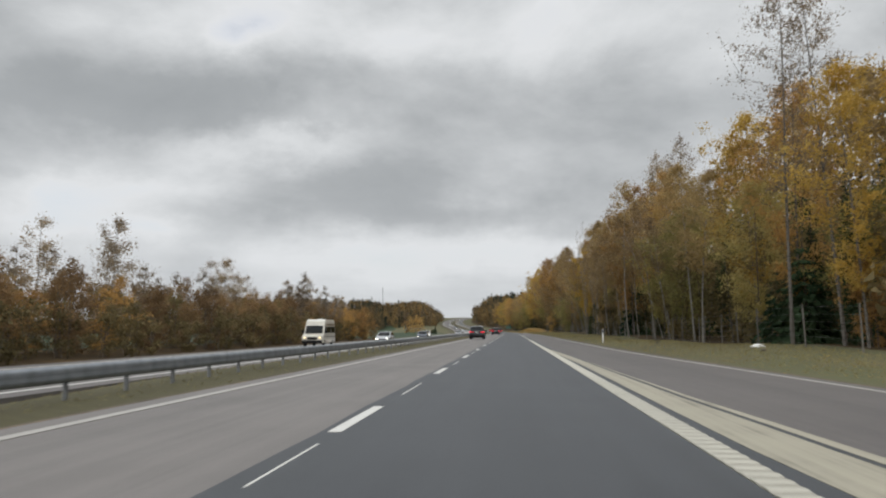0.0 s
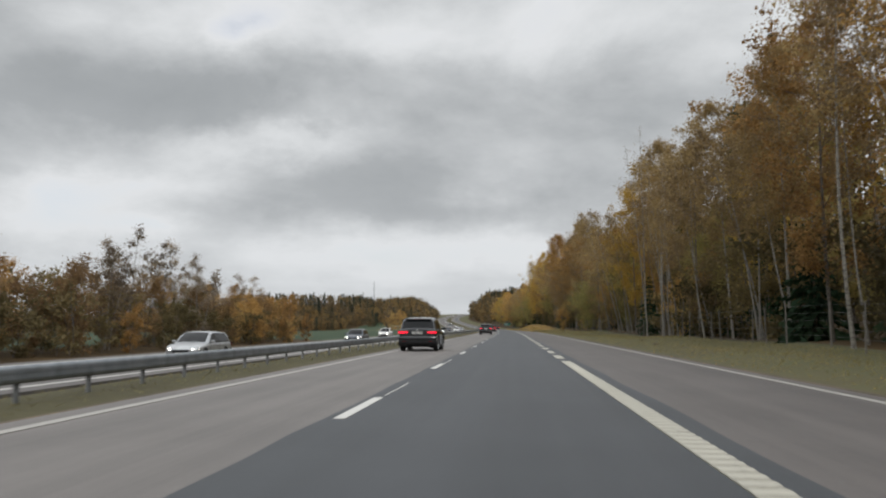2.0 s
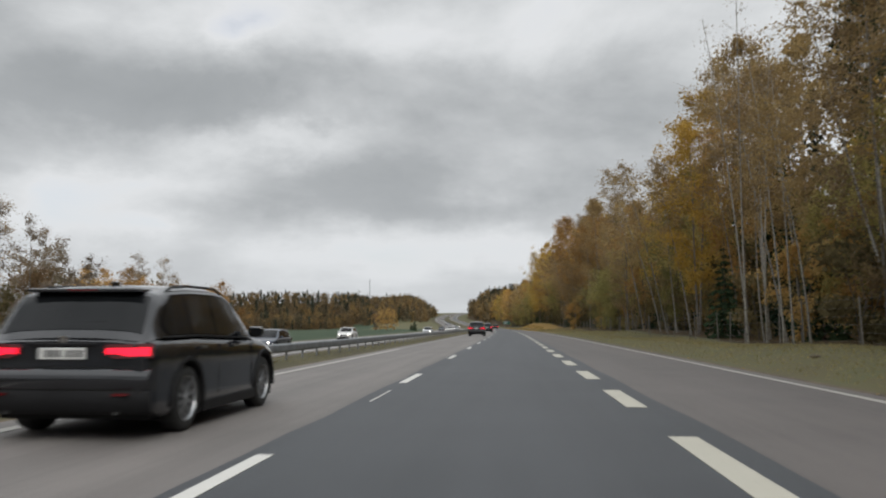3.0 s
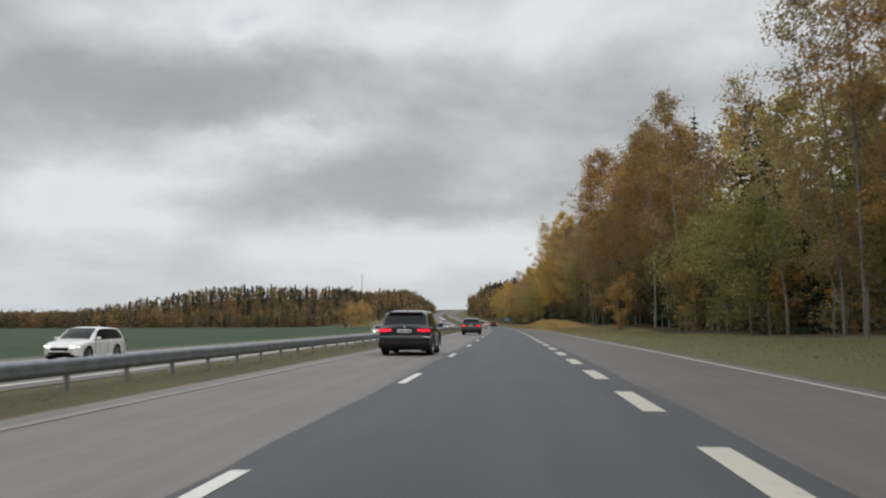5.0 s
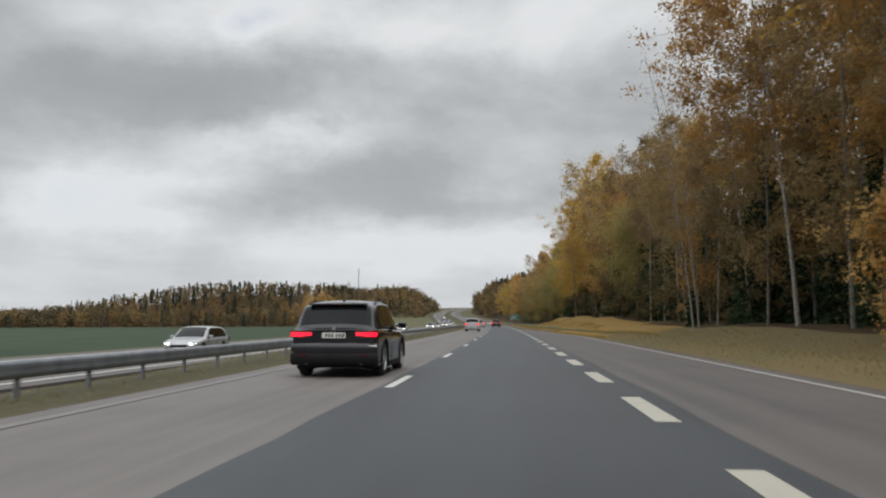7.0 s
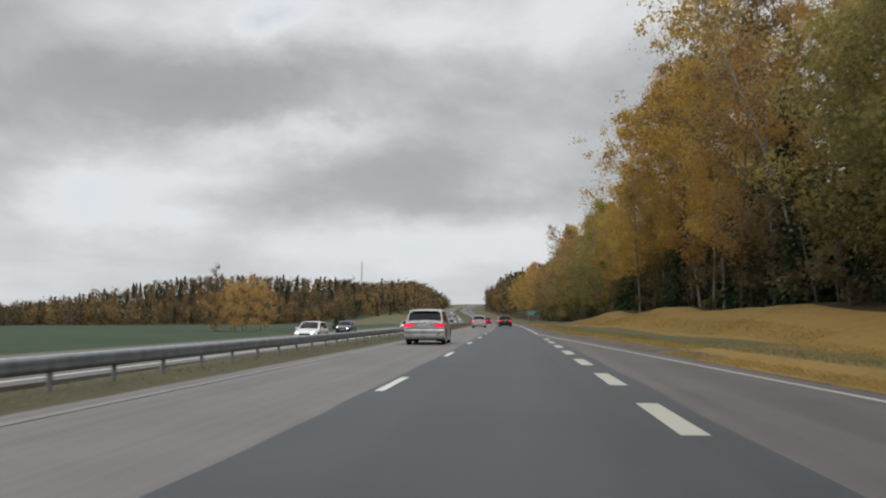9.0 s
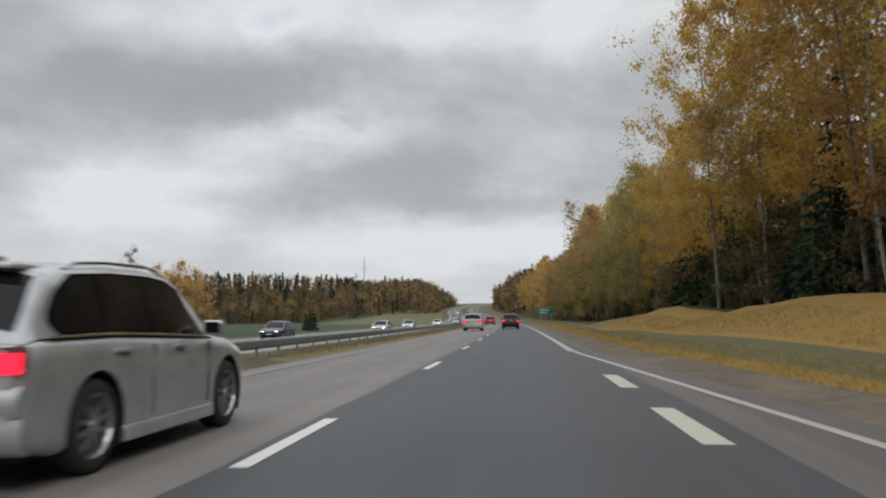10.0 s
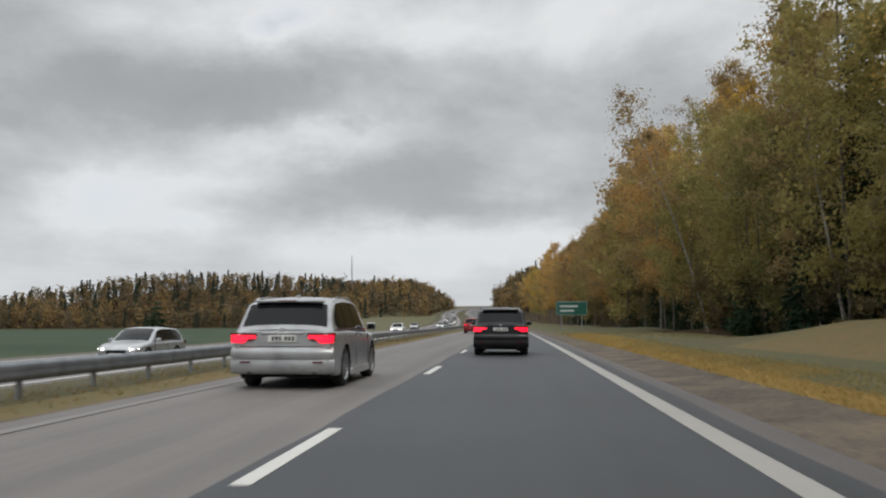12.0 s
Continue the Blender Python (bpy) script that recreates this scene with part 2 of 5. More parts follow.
def mesh_object(name, verts, faces, mats, slots=None, uvs=None, shade=False):
    me = bpy.data.meshes.new(name)
    me.from_pydata(verts, [], faces)
    for m in mats:
        me.materials.append(m)
    if slots is not None:
        me.polygons.foreach_set("material_index", slots)
    if uvs is not None:
        layer = me.uv_layers.new(name="UVMap")
        idx = np.empty(len(me.loops), dtype=np.int32)
        me.loops.foreach_get("vertex_index", idx)
        layer.data.foreach_set("uv", np.asarray(uvs, dtype=np.float32)[idx].ravel())
    if shade:
        me.polygons.foreach_set("use_smooth", [True] * len(me.polygons))
    me.update()
    return new(name, me)


def part(name, bm, mat, parent, label=""):
    """One mesh object out of a bmesh, under its thing or part."""
    me = bpy.data.meshes.new(name)
    bm.to_mesh(me)
    bm.free()
    me.materials.append(mat)
    ob = new(name, me)
    ob.parent = parent
    if label:
        ob["label"] = label
    return ob


def child(ob, parent, label=""):
    ob.parent = parent
    if label:
        ob["label"] = label
    return ob


def thing(name, label, category, group=""):
    return tagged(new(name), label, category, group)


def add_box(bm, x0, x1, y0, y1, z0, z1, bevel=0.0):
    made = bmesh.ops.create_cube(bm, size=1.0, matrix=Matrix.Translation(((x0 + x1) / 2, (y0 + y1) / 2, (z0 + z1) / 2)) @ Matrix.Diagonal((x1 - x0, y1 - y0, z1 - z0, 1)))
    if bevel:
        edges = list({e for v in made["verts"] for e in v.link_edges})
        bmesh.ops.bevel(bm, geom=edges, offset=bevel, segments=2, affect="EDGES", profile=0.5)


def box(x0, x1, y0, y1, z0, z1, bevel=0.0):
    bm = bmesh.new()
    add_box(bm, x0, x1, y0, y1, z0, z1, bevel)
    return bm


def cylinder(r0, r1, depth, m, sides=16):
    bm = bmesh.new()
    bmesh.ops.create_cone(bm, cap_ends=True, segments=sides, radius1=r0, radius2=r1, depth=depth, matrix=m)
    return bm


def tube(verts, faces, points, radii, sides):
    """A tapered limb through points."""
    base = len(verts)
    for i, (p, r) in enumerate(zip(points, radii)):
        d = (points[min(i + 1, len(points) - 1)] - points[max(i - 1, 0)])
        d = d / (np.linalg.norm(d) + 1e-9)
        a = np.cross(d, (0.31, 0.95, 0.05))
        a /= np.linalg.norm(a) + 1e-9
        b = np.cross(d, a)
        for k in range(sides):
            w = 2 * math.pi * k / sides
            verts.append(tuple(p + r * (a * math.cos(w) + b * math.sin(w))))
    for i in range(len(points) - 1):
        for k in range(sides):
            q = base + i * sides
            faces.append((q + k, q + (k + 1) % sides, q + sides + (k + 1) % sides, q + sides + k))


def strip(name, s0, s1, left, right, z, mat, step=5.0, thick=0.0, kind="structure"):
    """A ribbon along the road between two offsets (numbers or functions of s), z a height or a function of X."""
    count = max(1, int(math.ceil((s1 - s0) / step)))
    verts, faces, uvs = [], [], []
    for i in range(count + 1):
        s = s0 + (s1 - s0) * i / count
        a = left(s) if callable(left) else left
        b = right(s) if callable(right) else right
        for X in (a, b):
            verts.append(place(s, X, z))
            uvs.append((X, s))
        if thick:
            for X in (a, b):
                verts.append(place(s, X, z - thick))
                uvs.append((X, s))
    w = 4 if thick else 2
    for i in range(count):
        k = i * w
        faces.append((k, k + 1, k + w + 1, k + w))
        if thick:
            faces.append((k + 2, k, k + w, k + w + 2))
            faces.append((k + 1, k + 3, k + w + 3, k + w + 1))
    if thick:
        faces.append((0, 2, 3, 1))
        k = count * w
        faces.append((k, k + 1, k + 3, k + 2))
    ob = mesh_object(name, verts, faces, [mat], uvs=uvs)
    if kind:
        ob["kind"] = kind
    return ob


# ---------------------------------------------------------------- ground and road
LINE_RIGHT = 3.72
TAPER_0, TAPER_1 = 277.0, 331.0


def outer(s):
    """Offset of the outer edge line: slip road, acceleration lane, then the hard shoulder alone."""
    wide = 7.6 + 1.75 * (1 - smooth(-12, 52, s)) if s < 60 else 7.6
    u = min(1.0, max(0.0, (s - TAPER_0) / (TAPER_1 - TAPER_0)))
    return wide * (1 - u) + (LINE_RIGHT + 0.15) * u


def edge(s):
    """Offset where the asphalt ends on the right."""
    return outer(s) + 0.45 + 0.35 * smooth(TAPER_0, TAPER_1, s)


def bank(s):
    """Height of the grass bank before the forest, rising along the road and ending past the slip road."""
    grown = 0.22 * smooth(110, 190, s) + 0.43 * smooth(215, 285, s) + 0.35 * smooth(285, 330, s)
    return (1.45 + 0.16 * math.sin(s * 0.21) + 0.10 * math.sin(s * 0.53 + 1)) * grown * (1 - smooth(372, 408, s))


def shift(s):
    """How much nearer than its far line the forest edge stands to the road."""
    return -4.0 + 1.0 * smooth(420, 480, s)


def lie(s, X):
    """Height of the ground above the road's height at s."""
    far = smooth(420, 1000, s)
    wob = 0.12 * math.sin(s * 0.09 + X * 0.3) + 0.08 * math.sin(s * 0.23 - X * 0.5)
    if X > -3.8:
        e = edge(s)
        if X < e:
            return -0.25
        v = X - e
        z = -0.03 + 0.26 * smooth(0.2, 2.6, v) + 0.12 * smooth(4, 10, v) + 0.04 * min(v, 45) * smooth(8, 30, v)
        z += bank(s) * smooth(3.2, 9.5, v)
        z += 16.0 * smooth(560, 860, s) * smooth(10, 40, v)
        return z + wob * smooth(1, 5, v)
    v = -3.8 - X
    z = -0.03 + 0.08 * smooth(0.1, 0.9, v) - 0.66 * smooth(1.5, 6.2, v)
    if -21.4 < X < -10.5:
        return -0.84
    if X <= -21.4:
        w = -25.6 - X
        z = -0.62 - 0.40 * smooth(0, 2.5, w + 4.2) + 0.30 * smooth(4, 9, w)
        z += wob * smooth(2, 8, w)
        front = 930 - 0.75 * (w - 95)
        z += 29.0 * smooth(60, 105, w) * (1 - smooth(170, 330, w)) * smooth(0, 90, s - front) * (1 - smooth(1120, 1330, s))
        z += 15.0 * smooth(3, 30, w) * (1 - smooth(60, 105, w)) * smooth(900, 1000, s) * (1 - smooth(1150, 1300, s))
        z -= rise(s) * smooth(20, 120, w) * (1 - smooth(1000, 1300, s))
        z -= 2.2 * smooth(25, 90, w)
        return z
    return z + wob * smooth(0.5, 3, v) * 0.6


def terrain():
    ss = [-590, -400, -250, -150, -90] + list(np.arange(-60, 480, 4.0)) + list(np.arange(480, 1000, 15.0)) + list(np.arange(1000, 2000, 40.0)) + list(np.arange(2000, 4100, 150.0))
    left = [-3800, -2600, -1800, -1300, -1000, -800, -650, -520, -430, -360, -300, -250, -210, -180, -150, -125, -105, -90, -75, -64, -55, -48, -42, -38, -35, -32, -30, -28.5, -27, -25.2, -23.4, -22.2, -21.41, -21.39, -16, -10.51, -10.49, -10.0, -9.3, -8.3, -7.2, -6.3, -5.6, -5.0, -4.6, -4.3, -4.05, -3.81, -3.79]
    rel = [-0.25, 0.0, 0.35, 0.8, 1.3, 1.9, 2.6, 3.4, 4.4, 5.6, 7, 8.5, 10, 12, 14, 17, 21, 26, 33, 42, 60, 90, 140, 220, 340, 520, 800, 1300, 2200, 3800]
    verts, faces, slots = [], [], []
    for s in ss:
        e = edge(s)
        for X in left + [e + r for r in rel]:
            verts.append(place(s, X, lie(s, X) if X != e + rel[0] else -0.25))
    w = len(left) + len(rel)
    for i in range(len(ss) - 1):
        for j in range(w - 1):
            k = i * w + j
            faces.append((k, k + 1, k + w + 1, k + w))
            s = (ss[i] + ss[i + 1]) / 2
            if j >= len(left) - 1:
                v = rel[max(0, j - len(left))] if j >= len(left) else -1
                X = edge(s) + v
                if v < (0.35 if s < 296 else 1.2):
                    slot = 1
                elif X > 18.4 + shift(s):
                    slot = 4 if X < 330 else 3
                else:
                    slot = 2 if (270 < s < 420 and (v < 1.9 or (v > 4.2 and 262 < s < 376))) else 6 if 222 < s < 300 or (v > 4.2 and 376 <= s < 394) else 0
            else:
                X = left[j]
                slot = 1 if X > -4.2 else 5 if X > -27 else 0 if X > (-30 if s < 560 else -80) else 3
                if -4.9 < X < -4.2 and s > 325:
                    slot = 6
                if X < -29 and 930 < s < 1300:
                    slot = 4
                if X < -62 and s > 925 - 0.75 * (-25.6 - X - 95):
                    slot = 4
                if -41 < X <= -27 and s < 188:
                    slot = 4
            slots.append(slot)
    ob = mesh_object("ground", verts, faces, [M_VERGE, M_GRAVEL, M_BANK, M_FIELD, M_FLOOR, M_MEDIAN, M_DRY_VERGE], slots, shade=True)
    tagged(ob, "rolling ground of verge grass, fields and forest floor", "ground", kind="structure")
    return ob


terrain()
road = tagged(new("road"), "two-lane motorway carriageway of dark and pale asphalt", "road", kind="structure")
child(strip("overtaking_lane", -300, 2500, -3.82, -0.1, 0.0, M_WORN, thick=0.3, kind=""), road, "pale worn asphalt lane")
child(strip("driving_lane", -300, 2500, lambda s: -0.19 + 0.022 * math.sin(s * 0.9) + 0.015 * math.sin(s * 2.3 + 1), lambda s: 4.32 + 0.03 * math.sin(s * 0.7 + 2), 0.003, M_FRESH, 1.5, 0.3, kind=""), road, "fresh dark asphalt lane")
child(strip("acceleration_lane", -300, 2500, 4.2, edge, 0.0, M_SIDE, 3.0, 0.3, kind=""), road, "grey-brown asphalt lane and shoulder")
ONCOMING = -0.56
far_road = tagged(strip("road_oncoming", -300, 2500, -21.3, -10.6, ONCOMING, M_SIDE, thick=0.3), "oncoming motorway carriageway of grey asphalt", "road")


def marking(name, s0, s1, a, b, mat, z=0.009, step=5.0, on=road):
    return child(strip(name, s0, s1, a, b, z, mat, step, 0.005, kind=""), on)


DASH, BLOCK = 8.945, -1.578
# lane line, 3 m painted and 9 m open
for k in range(-3, 60):
    s = DASH + 12 * k
    marking("lane_dash", s, s + 3, -0.075, 0.075, M_LINE, 0.010, 3.0)
for s0, s1 in ((5.8, 8.0), (14.2, 17.2), (26.4, 29.0), (38.2, 41.5), (52.6, 55.3), (72.4, 75.4), (83.9, 87.5), (101.0, 103.0)):
    marking("thin_guide_line", s0, s1, 0.03, 0.055, M_LINE, 0.0085, 6.0)
# broad line between driving lane and slip road, then blocks, then edge line
# the line's base is a darker cream than its ribs
marking("broad_line", -120, 86, LINE_RIGHT, LINE_RIGHT + 0.29, M_RIB_GAP)
k = 0
while BLOCK + 6 * k < 320:
    s = BLOCK + 6 * k
    if s > 86.5:
        marking("broad_dash", s, s + 3, LINE_RIGHT, LINE_RIGHT + 0.29, M_CREAM, 0.010, 3.0)
    k += 1
marking("edge_line", TAPER_1, 2400, LINE_RIGHT, LINE_RIGHT + 0.27, M_FAINT)
GORE_IN = [(-80, 5.6), (0, 4.38), (6, 4.25), (8, 4.19), (16, 4.17), (27, 4.17), (38, 4.03), (50, 4.015)]
GORE_OUT = [(-80, 6.9), (0, 5.15), (6.5, 4.97), (10, 4.88), (14, 4.74), (24, 4.58), (36, 4.42), (50, 4.03)]


def table(points, s):
    return float(np.interp(s, [p[0] for p in points], [p[1] for p in points]))


marking("gore_paint", -80, 50, lambda s: table(GORE_IN, s), lambda s: table(GORE_OUT, s), M_DIRTY, 0.008, 2.0)
marking("gore_rim", -80, 30, lambda s: table(GORE_OUT, s) + 0.10, lambda s: table(GORE_OUT, s) + 0.10 + 0.16 * (1 - smooth(0, 30, s)) + 0.03, M_DIRTY, 0.0072, 2.0)
marking("gore_seam", -80, 46, lambda s: table(GORE_OUT, s) + 0.005, lambda s: table(GORE_OUT, s) + 0.085, M_FRESH, 0.0075, 2.0)
marking("outer_line", -120, TAPER_1 + 1.5, lambda s: outer(s) - 0.06, lambda s: outer(s) + 0.10, M_FAINT, 0.0075, 3.0)
marking("left_edge_line", -300, 128, -3.40, -3.22, M_FAINT)
marking("left_edge_line", 128, 2400, -3.40, -3.22, M_GHOST)
# raised ribs across the broad line
ribs_v, ribs_f = [], []
for s in np.arange(2, 86, 0.30):
    k = len(ribs_v)
    for ds, z in ((0, 0.0115), (0.03, 0.019), (0.15, 0.019), (0.18, 0.0115)):
        ribs_v += [place(s + ds, LINE_RIGHT + 0.004, z), place(s + ds, LINE_RIGHT + 0.286, z)]
    ribs_f += [(k + i, k + i + 1, k + i + 3, k + i + 2) for i in (0, 2, 4)]
child(tagged(mesh_object("rumble_ribs", ribs_v, ribs_f, [M_CREAM]), kind="stuff"), road)
for X in (-19.6, -11.6):
    marking("oncoming_edge_line", -300, 2400, X - 0.1, X + 0.1, M_LINE, ONCOMING + 0.008, on=far_road)
for k in range(-3, 90):
    marking("oncoming_dash", 4 + 12 * k, 7 + 12 * k, -15.68, -15.53, M_LINE, ONCOMING + 0.009, 3.0, on=far_road)

# ---------------------------------------------------------------- guard rail in the median
RAIL_X, RAIL_TOP = -4.85, 0.575
W_PROFILE = [(-0.045, -0.004), (-0.015, 0.0), (0.010, -0.012), (0.034, -0.040), (0.042, -0.065), (0.044, -0.10), (0.040, -0.13), (0.042, -0.16), (0.044, -0.19), (0.034, -0.225), (0.0, -0.258), (-0.045, -0.268)]


def beam(length, s0):
    """One W-shaped steel plank, 4 mm thick, lapped over the next."""
    verts, faces = [], []
    m = len(W_PROFILE)
    for e in (0.0, 1.0):
        for back in (0, 1):
            for x, z in W_PROFILE:
                verts.append((x - 0.05 - 0.006 * back, e * length, z))
    for i in range(m - 1):
        faces.append((i, i + 1, 2 * m + i + 1, 2 * m + i))
        faces.append((m + i + 1, m + i, 3 * m + i, 3 * m + i + 1))
    faces.append((0, 2 * m, 3 * m, m))
    faces.append((m - 1, 2 * m - 1, 4 * m - 1, 3 * m - 1))
    return verts, faces


rail = tagged(new("guard_rail"), "galvanised steel W-beam guard rail on posts in the median grass", "guard rail", kind="structure")
v_, f_ = beam(4.03, 0)
first_beam = mesh_object("rail_beam", v_, f_, [M_STEEL], shade=False)
post_mesh = bpy.data.meshes.new("rail_post")
bm = bmesh.new()
add_box(bm, -0.11, -0.10, -0.04, 0.04, -0.95, -0.02)
add_box(bm, -0.10, -0.06, -0.045, -0.035, -0.95, -0.02)
add_box(bm, -0.10, -0.06, 0.035, 0.045, -0.95, -0.02)
bm.to_mesh(post_mesh)
bm.free()
post_mesh.materials.append(M_POST)
child(first_beam, rail)
first_beam.matrix_world = stand(-40, RAIL_X, RAIL_TOP)
for k in range(-9, 190):
    s = 4.0 * k
    if k > -9:
        b = new("rail_beam", first_beam.data)
        b.parent = rail
        b.matrix_world = stand(s, RAIL_X, RAIL_TOP + 0.004 * (k % 2))
    for ds in (0.15, 2.15):
        if k < 130:
            p = new("rail_post", post_mesh)
            p.parent = rail
            p.matrix_world = stand(s + ds, RAIL_X, RAIL_TOP)
# the rail's far end, as one piece
verts, faces = [], []
count = 120
for i in range(count + 1):
    s = 760 + (2300 - 760) * i / count
    for x, z in W_PROFILE:
        verts.append(place(s, RAIL_X + x - 0.05, RAIL_TOP + z))
m_ = len(W_PROFILE)
for i in range(count):
    for j in range(m_ - 1):
        faces.append((i * m_ + j, i * m_ + j + 1, (i + 1) * m_ + j + 1, (i + 1) * m_ + j))
child(tagged(mesh_object("rail_run", verts, faces, [M_STEEL]), kind="stuff"), rail)

# ---------------------------------------------------------------- trees
RNG = np.random.default_rng(7)
M_BIRCH_BARK = bark("birch_bark", (0.19, 0.17, 0.145), (0.08, 0.07, 0.06), 0.40)
M_SLIM_BARK = bark("pale_birch_bark", (0.27, 0.25, 0.215), (0.12, 0.105, 0.09), 0.40)
M_GREY_BARK = bark("grey_bark", (0.14, 0.12, 0.10), (0.07, 0.06, 0.05), 0.45)
M_PINE_BARK = bark("pine_bark", (0.20, 0.115, 0.065), (0.06, 0.045, 0.035), 0.48)
L_GOLD = foliage("golden_leaves", [(0.252, 0.162, 0.052), (0.428, 0.276, 0.070), (0.554, 0.365, 0.088), (0.52, 0.395, 0.14)])
L_ORANGE = foliage("orange_leaves", [(0.204, 0.121, 0.058), (0.372, 0.221, 0.085), (0.504, 0.306, 0.105), (0.504, 0.370, 0.158)])
L_OLIVE = foliage("olive_leaves", [(0.133, 0.133, 0.056), (0.251, 0.227, 0.088), (0.370, 0.306, 0.112), (0.444, 0.352, 0.141)])
L_BROWN = foliage("brown_leaves", [(0.160, 0.116, 0.072), (0.270, 0.192, 0.102), (0.360, 0.258, 0.118), (0.420, 0.310, 0.150)])
# brown leaf tones lowered: shade under the trees is put into the colour
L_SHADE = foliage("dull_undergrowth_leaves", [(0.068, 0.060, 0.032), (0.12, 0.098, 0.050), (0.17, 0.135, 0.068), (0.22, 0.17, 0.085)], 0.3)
L_DULL = foliage("olive_brown_leaves", [(0.085, 0.078, 0.042), (0.15, 0.126, 0.062), (0.22, 0.168, 0.08), (0.26, 0.215, 0.10)], 0.4)
L_ROW = foliage("grey_brown_leaves", [(0.10, 0.078, 0.058), (0.17, 0.135, 0.10), (0.24, 0.195, 0.145), (0.31, 0.255, 0.19)], 0.4)
L_RUSSET = foliage("red_brown_leaves", [(0.11, 0.075, 0.046), (0.19, 0.124, 0.068), (0.26, 0.168, 0.086), (0.33, 0.215, 0.105)], 0.4)
L_NEEDLE = foliage("dark_needles", [(0.015, 0.027, 0.017), (0.027, 0.046, 0.026), (0.042, 0.066, 0.033), (0.053, 0.075, 0.039)], 0.1)
L_PALE = foliage("thin_pale_leaves", [(0.211, 0.170, 0.121), (0.317, 0.242, 0.161), (0.396, 0.312, 0.202)])


def leaf_mesh(name, centres, size, mat, flat=0.0, along=None, slim=0.62):
    """A cloud of small bent leaves, one island each."""
    count = len(centres)
    a = RNG.normal(size=(count, 3))
    if along is not None:
        a = along + a * 0.25
    a /= np.linalg.norm(a, axis=1)[:, None]
    b = RNG.normal(size=(count, 3))
    b[:, 2] *= 1 - flat
    b -= a * np.sum(a * b, axis=1)[:, None]
    b /= np.linalg.norm(b, axis=1)[:, None]
    c = np.cross(a, b)
    w = np.reshape(size, (-1, 1)) * RNG.uniform(0.6, 1.35, size=(count, 1))
    v = np.empty((count, 3, 3))
    v[:, 0] = centres - a * w
    v[:, 1] = centres + a * w * 0.75 + b * w * slim
    v[:, 2] = centres + a * w * 0.45 - b * w * slim + c * w * 0.2
    tri = np.arange(count * 3).reshape(-1, 3)
    me = bpy.data.meshes.new(name)
    me.vertices.add(count * 3)
    me.vertices.foreach_set("co", v.astype(np.float32).ravel())
    me.loops.add(len(tri) * 3)
    me.loops.foreach_set("vertex_index", tri.astype(np.int32).ravel())
    me.polygons.add(len(tri))
    me.polygons.foreach_set("loop_start", np.arange(0, len(tri) * 3, 3, dtype=np.int32))
    me.update(calc_edges=True)
    me.materials.append(mat)
    return me


